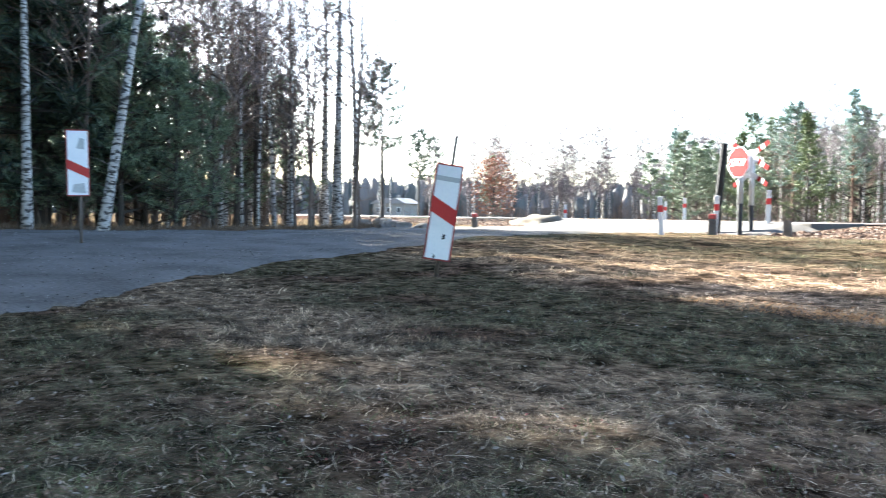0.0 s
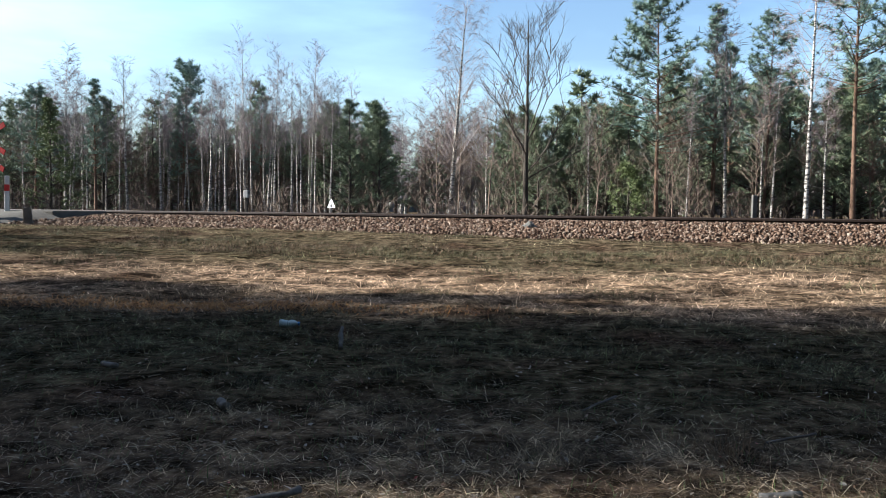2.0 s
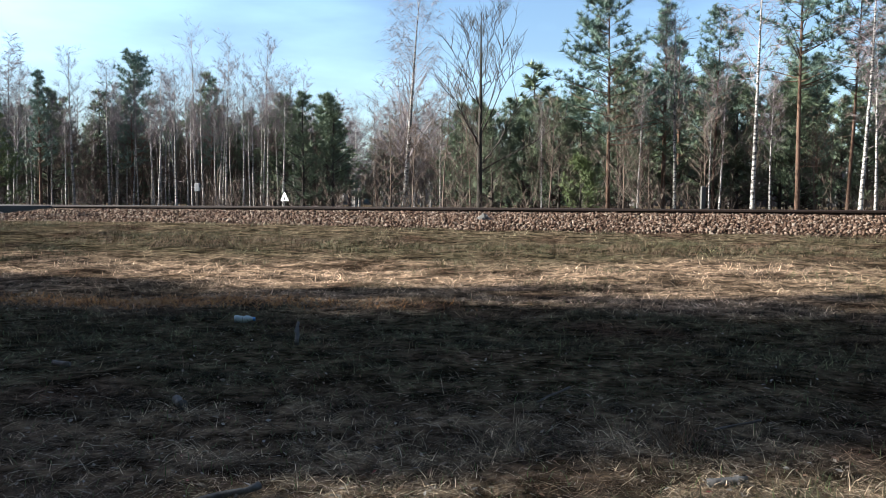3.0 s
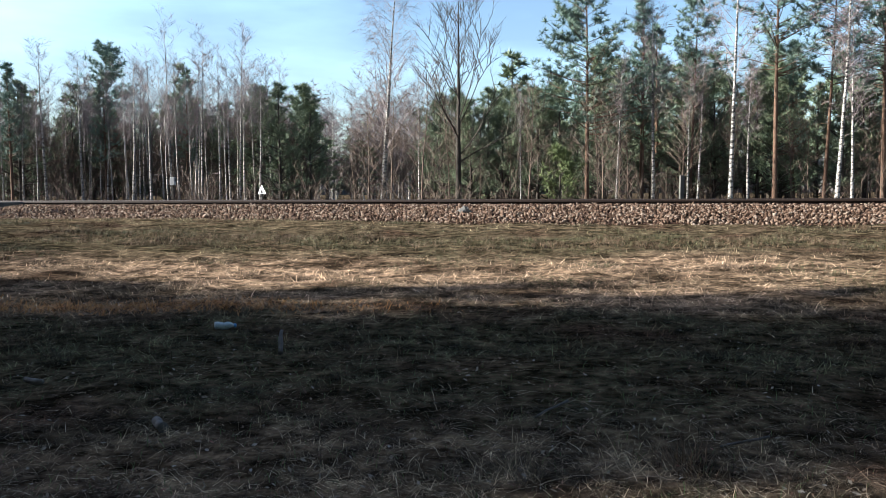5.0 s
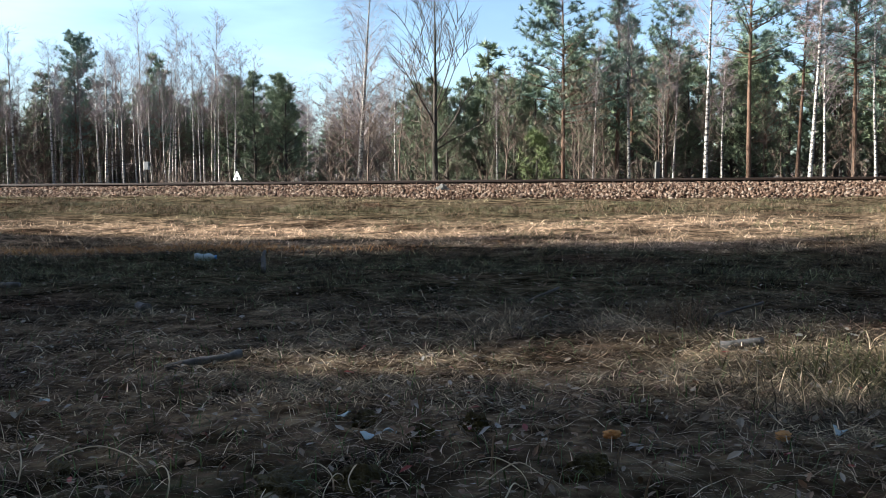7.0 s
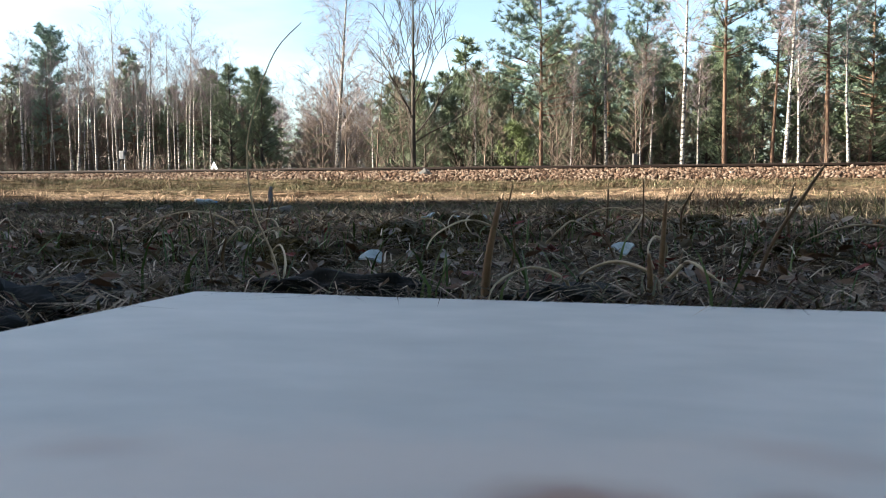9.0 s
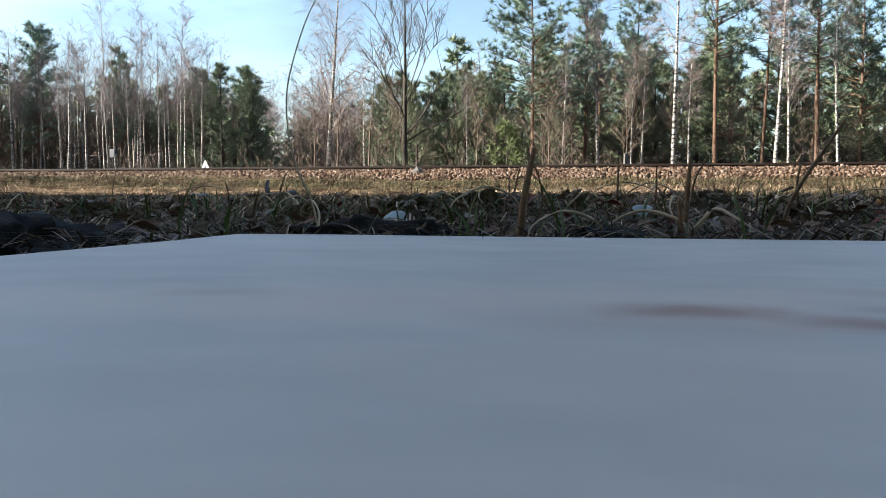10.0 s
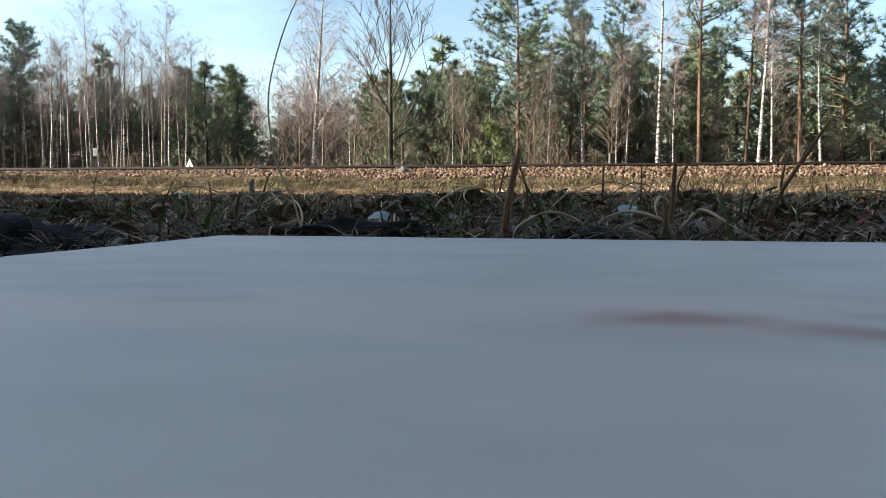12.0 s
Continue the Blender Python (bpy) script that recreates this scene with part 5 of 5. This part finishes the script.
def tuft(x, y, n, h, spread, material, label, seed, flat=0.75, wd=0.0026):
    q = np.random.default_rng(seed)
    s = np.stack([x + q.normal(0, spread, n), y + q.normal(0, spread, n)], 1)
    return tagged(blades("grass_tuft", s, q.uniform(0.4, 1.0, n) * h, q.uniform(0.7, 1.35, n) * wd, flat, material, label, seed, 3), category="grass tuft")


for i, (x, y, n, h, s) in enumerate(((0.16, 2.84, 220, 0.11, 0.05), (0.71, 2.12, 360, 0.12, 0.10), (0.66, 2.95, 170, 0.12, 0.14), (0.95, 2.7, 140, 0.11, 0.14), (-0.55, 3.9, 160, 0.10, 0.10), (-2.2, 5.0, 160, 0.10, 0.12), (-1.15, 3.6, 150, 0.09, 0.12), (1.2, 4.0, 150, 0.09, 0.12))):
    tuft(x, y, n, h, s, M_GRASS, "loose tuft of taller grass in the meadow", 100 + i)
tuft(0.84, 2.26, 620, 0.13, 0.11, M_DARKTUFT, "dark green bushy tuft in the meadow", 190)
tuft(0.62, 2.92, 150, 0.13, 0.06, M_STALK, "reddish brown tuft of dead stems", 191, 0.45)
r = random.Random(31)
for i in range(150):
    x = r.uniform(-13, 8)
    y = r.uniform(6.0, 14.0 - 0.2 * x)
    if on_road(x, y):
        continue
    tuft(x, y, 110, r.uniform(0.06, 0.15), r.uniform(0.10, 0.28), M_DARKTUFT if r.random() < 0.55 else M_GRASS, "low grass tuft far over the meadow", 600 + i, 0.7, 0.006)


q = np.random.default_rng(55)
sp = np.stack([q.normal(-2.5, 0.9, 3500), q.normal(6.15, 0.16, 3500)], 1)
blades("rust_litter", sp, q.uniform(0.03, 0.09, 3500), q.uniform(0.003, 0.006, 3500), 1.15, M_RUSTLEAF, "rusty brown needles and stems in the meadow", 56)
for i in range(70):
    x = -6.0 + 13 * i / 70 + r.uniform(-0.2, 0.2)
    tuft(x, 10.7 - 0.12 * x + r.gauss(0, 0.22), 150, r.uniform(0.07, 0.15), r.uniform(0.12, 0.28), M_DARKTUFT if r.random() < 0.6 else M_STALK, "low tuft of brown grass on the small bank", 400 + i, 0.8, 0.006)


def roadside():
    """Dead grass along the far side of the road, and loose stones on the gravel."""
    q = np.random.default_rng(71)
    y = q.uniform(-6, 13, 16000)
    x = np.interp(y, [-9, -4, 0, 4, 6.5, 9.6, 12.6, 16], [-16, -17, -18, -17.6, -17.4, -18.8, -21.6, -22.8]) - np.abs(q.normal(0, 0.55, 16000)) + 0.25
    blades("roadside_grass", np.stack([x, y], 1), q.uniform(0.06, 0.26, 16000), q.uniform(0.006, 0.012, 16000), 0.7, M_STALK, "brown dead grass along the roadside", 72)
    sp = np.stack([q.uniform(-17, -5, 7000), q.uniform(-1, 12, 7000)], 1)
    sp = sp[on_road(sp[:, 0], sp[:, 1])]
    cube = np.array([(1, 0, 0), (-1, 0, 0), (0, 1, 0), (0, -1, 0), (0, 0, 0.6), (0, 0, -0.6)], float)
    tri = np.array([(0, 2, 4), (2, 1, 4), (1, 3, 4), (3, 0, 4), (2, 0, 5), (1, 2, 5), (3, 1, 5), (0, 3, 5)])
    v = np.concatenate([cube * (q.uniform(0.005, 0.013) * q.uniform(0.6, 1.4, (6, 1))) + np.array([px, py, land(px, py) + 0.034]) for px, py in sp.tolist()])
    f = np.concatenate([tri + 6 * k for k in range(len(sp))])
    tagged(new("road_stones", soup("road_stones", v, f, M_ROADSTONE)), "loose grey stones on the gravel road", "stones", kind="stuff")


roadside()
q = np.random.default_rng(61)
u = q.uniform(-0.25, 0.9, 190)
v = np.abs(q.normal(0.02, 0.12, 190)) + 0.012
sp = np.stack([-0.24 + u * 0.974 + v * 0.225, 1.09 - u * 0.225 + v * 0.974], 1)
blades("fresh_blades", sp, q.uniform(0.025, 0.065, 190), q.uniform(0.0016, 0.003, 190), 0.3, M_GREENBLADE, "fresh green blades at the edge of the board", 62, 4)


def leaf_litter(name, n, r0, r1, size, material, label, seed):
    q = random.Random(seed)
    sp, rr = meadow_spots(n, r0, r1, seed)
    m = Mesh()
    for x, y in sp:
        s = size * q.uniform(0.6, 1.3)
        rot = Euler((q.gauss(0, 0.35), q.gauss(0, 0.35), q.uniform(0, 6.28))).to_matrix()
        o = Vector((float(x), float(y), land(float(x), float(y)) + 0.008 + q.uniform(0, 0.012)))
        b = len(m.v)
        for px, py, pz in ((-1, 0, 0), (-0.35, 0.5, 0.16), (0.4, 0.42, 0.12), (1, 0, 0.05), (0.4, -0.42, 0.14), (-0.35, -0.5, 0.18), (0, 0, -0.02)):
            m.v.append(o + rot @ Vector((px * s, py * s * 0.9, pz * s * q.uniform(0.3, 1.6))))
        for k in range(6):
            m.f.append((b + 6, b + k, b + (k + 1) % 6))
    return solid(name, m, material, label, "leaf litter", kind="stuff")


leaf_litter("dead_leaves", 3800, 1.3, 9.0, 0.0105, M_LEAF, "scattered dead brown and grey leaves", 12)
leaf_litter("near_litter", 3000, 0.6, 2.6, 0.0075, M_LEAF, "dense dead leaves and crumbs before the board", 13)
leaf_litter("red_leaves", 160, 0.7, 3.0, 0.009, M_REDLEAF, "small dark red leaves in the grass", 14)


def pad():
    t = thing("landing_board", "pale grey flat board with brown stains lying on grass", "board", pose(-0.24, 1.09, 0.0068, 0, 0, -14.5))
    bm = bmesh.new()
    bmesh.ops.create_cube(bm, size=1)
    for v in bm.verts:
        v.co = Vector(((v.co.x + 0.5) * 0.62, (v.co.y - 0.5) * 0.86, (v.co.z - 0.5) * 0.016))
    bmesh.ops.subdivide_edges(bm, edges=bm.edges[:], cuts=10, use_grid_fill=True)
    for v in bm.verts:
        e = noise.noise((v.co.x * 14, v.co.y * 14, 0))
        if v.co.y > -0.001:
            v.co.y += 0.003 * e
        if v.co.x < 0.001:
            v.co.x += 0.004 * e
        v.co.z += 0.0006 * noise.noise((v.co.x * 6, v.co.y * 6, 3))
    m = Mesh(); m.take(bm)
    part("board", m, M_PAD, t)


pad()


def stalk(x, y, pts, r0, material, label):
    m = Mesh()
    base = Vector((x, y, land(x, y)))
    k = [Vector(pts[0])] + [Vector(p) for p in pts] + [Vector(pts[-1])]
    ps = []
    for a, b, c, d in zip(k, k[1:], k[2:], k[3:]):           # a smooth line through the given points
        for f in (0.0, 0.25, 0.5, 0.75):
            ps.append(base + 0.5 * (2 * b + (c - a) * f + (2 * a - 5 * b + 4 * c - d) * f * f + (3 * b - a - 3 * c + d) * f ** 3))
    ps.append(base + k[-1])
    m.tube(ps, [r0 * (1 - 0.6 * i / (len(ps) - 1)) for i in range(len(ps))], 6)
    solid("dry_stalk", m, material, label, "plant stalk", smooth=True)


stalk(-0.076, 1.10, [(0, 0, -0.01), (0.002, 0, 0.03), (0.009, 0, 0.066)], 0.0034, M_BROWNSTEM, "stiff broken brown stalk beside the grey board")
stalk(0.045, 1.18, [(0, 0, -0.01), (0.002, 0, 0.03), (0.004, 0, 0.062)], 0.0028, M_BROWNSTEM, "short brown stalk beside the grey board")
stalk(0.02, 1.10, [(0, 0, -0.01), (0.0, 0, 0.02), (-0.001, 0, 0.036)], 0.0026, M_BROWNSTEM, "short brown stalk beside the grey board")
stalk(-0.195, 1.12, [(0, 0, -0.01), (-0.006, 0, 0.03), (-0.018, 0, 0.06), (-0.022, 0, 0.095), (-0.016, 0, 0.125), (-0.004, 0, 0.155), (0.012, 0, 0.172)], 0.0007, M_PALESTRAW, "tall arching dry stem over the grey board")
stalk(0.10, 1.16, [(0, 0, -0.01), (0.01, 0, 0.03), (0.035, 0, 0.07), (0.045, 0, 0.085)], 0.0018, M_STALK, "thin bent stem beside the grey board")
r = random.Random(77)
for i in range(44):
    x = r.uniform(-0.6, 1.2); y = 1.12 - 0.22 * (x + 0.24) + r.uniform(0.03, 0.9)
    h = r.uniform(0.03, 0.075)
    stalk(x, y, [(0, 0, -0.01), (r.gauss(0, 0.006), r.gauss(0, 0.004), h * 0.5), (r.gauss(0, 0.015), r.gauss(0, 0.01), h)], r.uniform(0.001, 0.0022), M_STALK, "short dead stalk standing in the grass")
for i in range(48):
    x = r.uniform(-0.7, 1.0); y = 1.12 - 0.22 * (x + 0.24) + r.uniform(0.02, 0.6)
    h, a = r.uniform(0.05, 0.15), r.uniform(0, 6.28)
    c, s = math.cos(a) * h, math.sin(a) * h
    stalk(x, y, [(0, 0, 0.0), (c * 0.2 + 0.006, s * 0.2, 0.016 + h * 0.06), (c * 0.5, s * 0.5 + 0.008, 0.022 + h * 0.10), (c * 0.8 - 0.006, s * 0.8, 0.018 + h * 0.05), (c, s, 0.010)], r.uniform(0.0009, 0.0017), M_PALESTRAW, "pale straw lying bent over the grass")


def lump(name, x, y, sx, sy, sz, material, label, category, seed, z=0.0):
    bm = bmesh.new()
    bmesh.ops.create_icosphere(bm, subdivisions=4, radius=1)
    for v in bm.verts:
        k = 1 + 0.34 * noise.noise(v.co * 2.2 + Vector((seed, 0, 0))) + 0.30 * noise.noise(v.co * 8 + Vector((seed, 5, 0)))
        v.co = Vector((v.co.x * sx * k, v.co.y * sy * k, v.co.z * sz * k))
    m = Mesh(); m.take(bm)
    return solid(name, m, material, label, category, pose(x, y, land(x, y) + z, 0, 0, seed * 40), smooth=True)


lump("moss_clump", -0.10, 1.36, 0.045, 0.03, 0.02, M_MOSS, "brown and green moss clump before the board", "moss", 1)
lump("moss_clump", -0.42, 1.30, 0.06, 0.04, 0.022, M_MOSS, "brown and green moss clump before the board", "moss", 2)
lump("moss_clump", 0.42, 1.28, 0.05, 0.03, 0.018, M_MOSS, "brown and green moss clump before the board", "moss", 3)
lump("moss_clump", -0.16, 1.62, 0.06, 0.035, 0.024, M_MOSS, "brown and green moss clump before the board", "moss", 7)
lump("moss_clump", -0.07, 1.64, 0.035, 0.03, 0.028, M_MOSS, "brown and green moss clump before the board", "moss", 8)
# flat black lumps that draw the dark strip along the board's front edge
lump("dark_flake", -0.16, 1.125, 0.06, 0.014, 0.014, M_CHAR, "low dark flake beside the board", "bark", 9, 0.008)
lump("dark_flake", -0.03, 1.10, 0.05, 0.012, 0.012, M_CHAR, "low dark flake beside the board", "bark", 10, 0.006)
lump("dark_flake", -0.34, 1.13, 0.05, 0.03, 0.016, M_CHAR, "low dark flake beside the board", "bark", 11)

r = random.Random(83)
for k in range(14):
    x, y = r.uniform(-0.7, 0.7), r.uniform(1.25, 1.95)
    lump("moss_clump", x, y, r.uniform(0.02, 0.05), r.uniform(0.015, 0.03), r.uniform(0.016, 0.026), M_MOSS, "small brown and green moss clump in dead grass", "moss", 20 + k)


def rosette(x, y, size, seed):
    q = random.Random(seed)
    m = Mesh()
    for k in range(11):
        a, up = q.uniform(0, 6.28), q.uniform(0.1, 0.9)
        d = Vector((math.cos(a), math.sin(a), up)).normalized() * size * q.uniform(0.6, 1.1)
        w = Vector((-math.sin(a), math.cos(a), q.gauss(0, 0.3))) * size * 0.22
        th = Vector((0, 0, 0.0012))
        b = len(m.v)
        m.v += [Vector((0, 0, 0)), d * 0.55 + w, d, d * 0.55 - w, th, d * 0.55 + w + th, d + th * 0.5, d * 0.55 - w + th]
        m.f += [(b, b + 3, b + 2, b + 1), (b + 4, b + 5, b + 6, b + 7), (b, b + 1, b + 5, b + 4), (b + 1, b + 2, b + 6, b + 5), (b + 2, b + 3, b + 7, b + 6), (b + 3, b, b + 4, b + 7)]
    solid("red_leaf_rosette", m, M_REDLEAF, "small dark red leaf rosette in the dead grass", "plant", pose(x, y, land(x, y) + 0.006), "red rosettes")


for k, (x, y, z) in enumerate(((0.035, 1.165, 0.016), (0.085, 1.19, 0.018), (0.065, 1.27, 0.014), (0.24, 1.47, 0.015), (0.30, 1.40, 0.013), (0.0, 1.42, 0.015))):
    rosette(x, y, z, 40 + k)
lump("dark_flake", -0.37, 1.05, 0.07, 0.04, 0.028, M_CHAR, "low dark flake beside the board", "bark", 4)
lump("orange_leaf", 0.28, 1.84, 0.013, 0.010, 0.006, M_RUSTLEAF, "curled orange leaf lying in the grass", "leaf", 5, 0.01)
lump("orange_leaf", 0.53, 1.84, 0.018, 0.010, 0.006, M_RUSTLEAF, "curled orange leaf lying in the grass", "leaf", 6, 0.01)


def stick(x, y, ln, r0, turn, rise, label, material=None):
    rng = random.Random(int(x * 100))
    m = Mesh()
    pts = [Vector((ln * (k / 5 - 0.5), rng.gauss(0, ln * 0.03), r0 * 0.7 + rise * k / 5)) for k in range(6)]
    m.tube(pts, [r0 * rng.uniform(0.75, 1.15) for _ in pts], 8)
    solid("fallen_stick", m, material or M_WOOD, label, "stick", pose(x, y, land(x, y), 0, 0, turn), smooth=True)


stick(-1.0, 3.25, 0.13, 0.016, -55, 0.01, "short pale weathered stick lying in the grass")
stick(-0.94, 4.55, 0.12, 0.011, 100, 0.09, "short pale stick poking out of the grass")
stick(-1.75, 3.80, 0.14, 0.012, -35, 0.01, "flat grey piece of wood in the grass")
stick(-0.50, 2.34, 0.16, 0.010, 35, 0.012, "grey weathered branch piece lying in the grass")
stick(0.70, 2.58, 0.10, 0.012, 5, 0.01, "small grey piece of wood in the dry grass")
stick(0.30, 3.45, 0.14, 0.004, 30, 0.04, "thin pale twig on the shaded grass")
stick(0.85, 3.1, 0.14, 0.004, -25, 0.05, "dark bent twig on the shaded grass")

bt = thing("plastic_bottle", "crushed clear plastic bottle lying on the shaded grass", "bottle", pose(-1.45, 5.22, land(-1.45, 5.22) + 0.022, 0, 0, 12))
bt.scale = (0.62, 0.62, 0.68)
m = Mesh()
prof = [(-0.085, 0.02), (-0.08, 0.032), (-0.05, 0.034), (-0.045, 0.030), (-0.01, 0.033), (0.0, 0.029), (0.035, 0.034), (0.06, 0.026), (0.085, 0.013), (0.095, 0.013)]
m.tube([(x, 0.004 * math.sin(x * 60), -0.004 * math.cos(x * 50)) for x, q in prof], [q for x, q in prof], 14)
part("body", m, M_PET, bt, "", True)
m = Mesh(); m.tube([(0.09, 0, 0), (0.11, 0, 0)], [0.016, 0.016], 12)
part("cap", m, M_CAP, bt, "blue screw cap", True)
r = random.Random(91)
for x, y in ((0.05, 1.33), (-0.16, 1.30), (-0.08, 1.80), (-0.13, 1.9), (-0.05, 1.82), (-0.67, 2.01), (0.62, 1.86)):
    m = Mesh()
    bm = bmesh.new()
    bmesh.ops.create_grid(bm, x_segments=6, y_segments=6, size=0.008)
    for v in bm.verts:
        v.co.z = 0.012 * noise.noise(v.co * 60 + Vector((x, y, 0))) + 0.006
        v.co.x *= 1 + 0.5 * noise.noise(v.co * 30)
    ext = bmesh.ops.extrude_face_region(bm, geom=bm.faces[:])
    for v in ext["geom"]:
        if isinstance(v, bmesh.types.BMVert):
            v.co.z += 0.0015
    m.take(bm)
    solid("paper_scrap", m, M_PET, "crumpled pale paper scrap in the grass", "paper scrap", pose(x, y, land(x, y) + 0.008, 0, 0, r.uniform(0, 360)), "paper scraps")
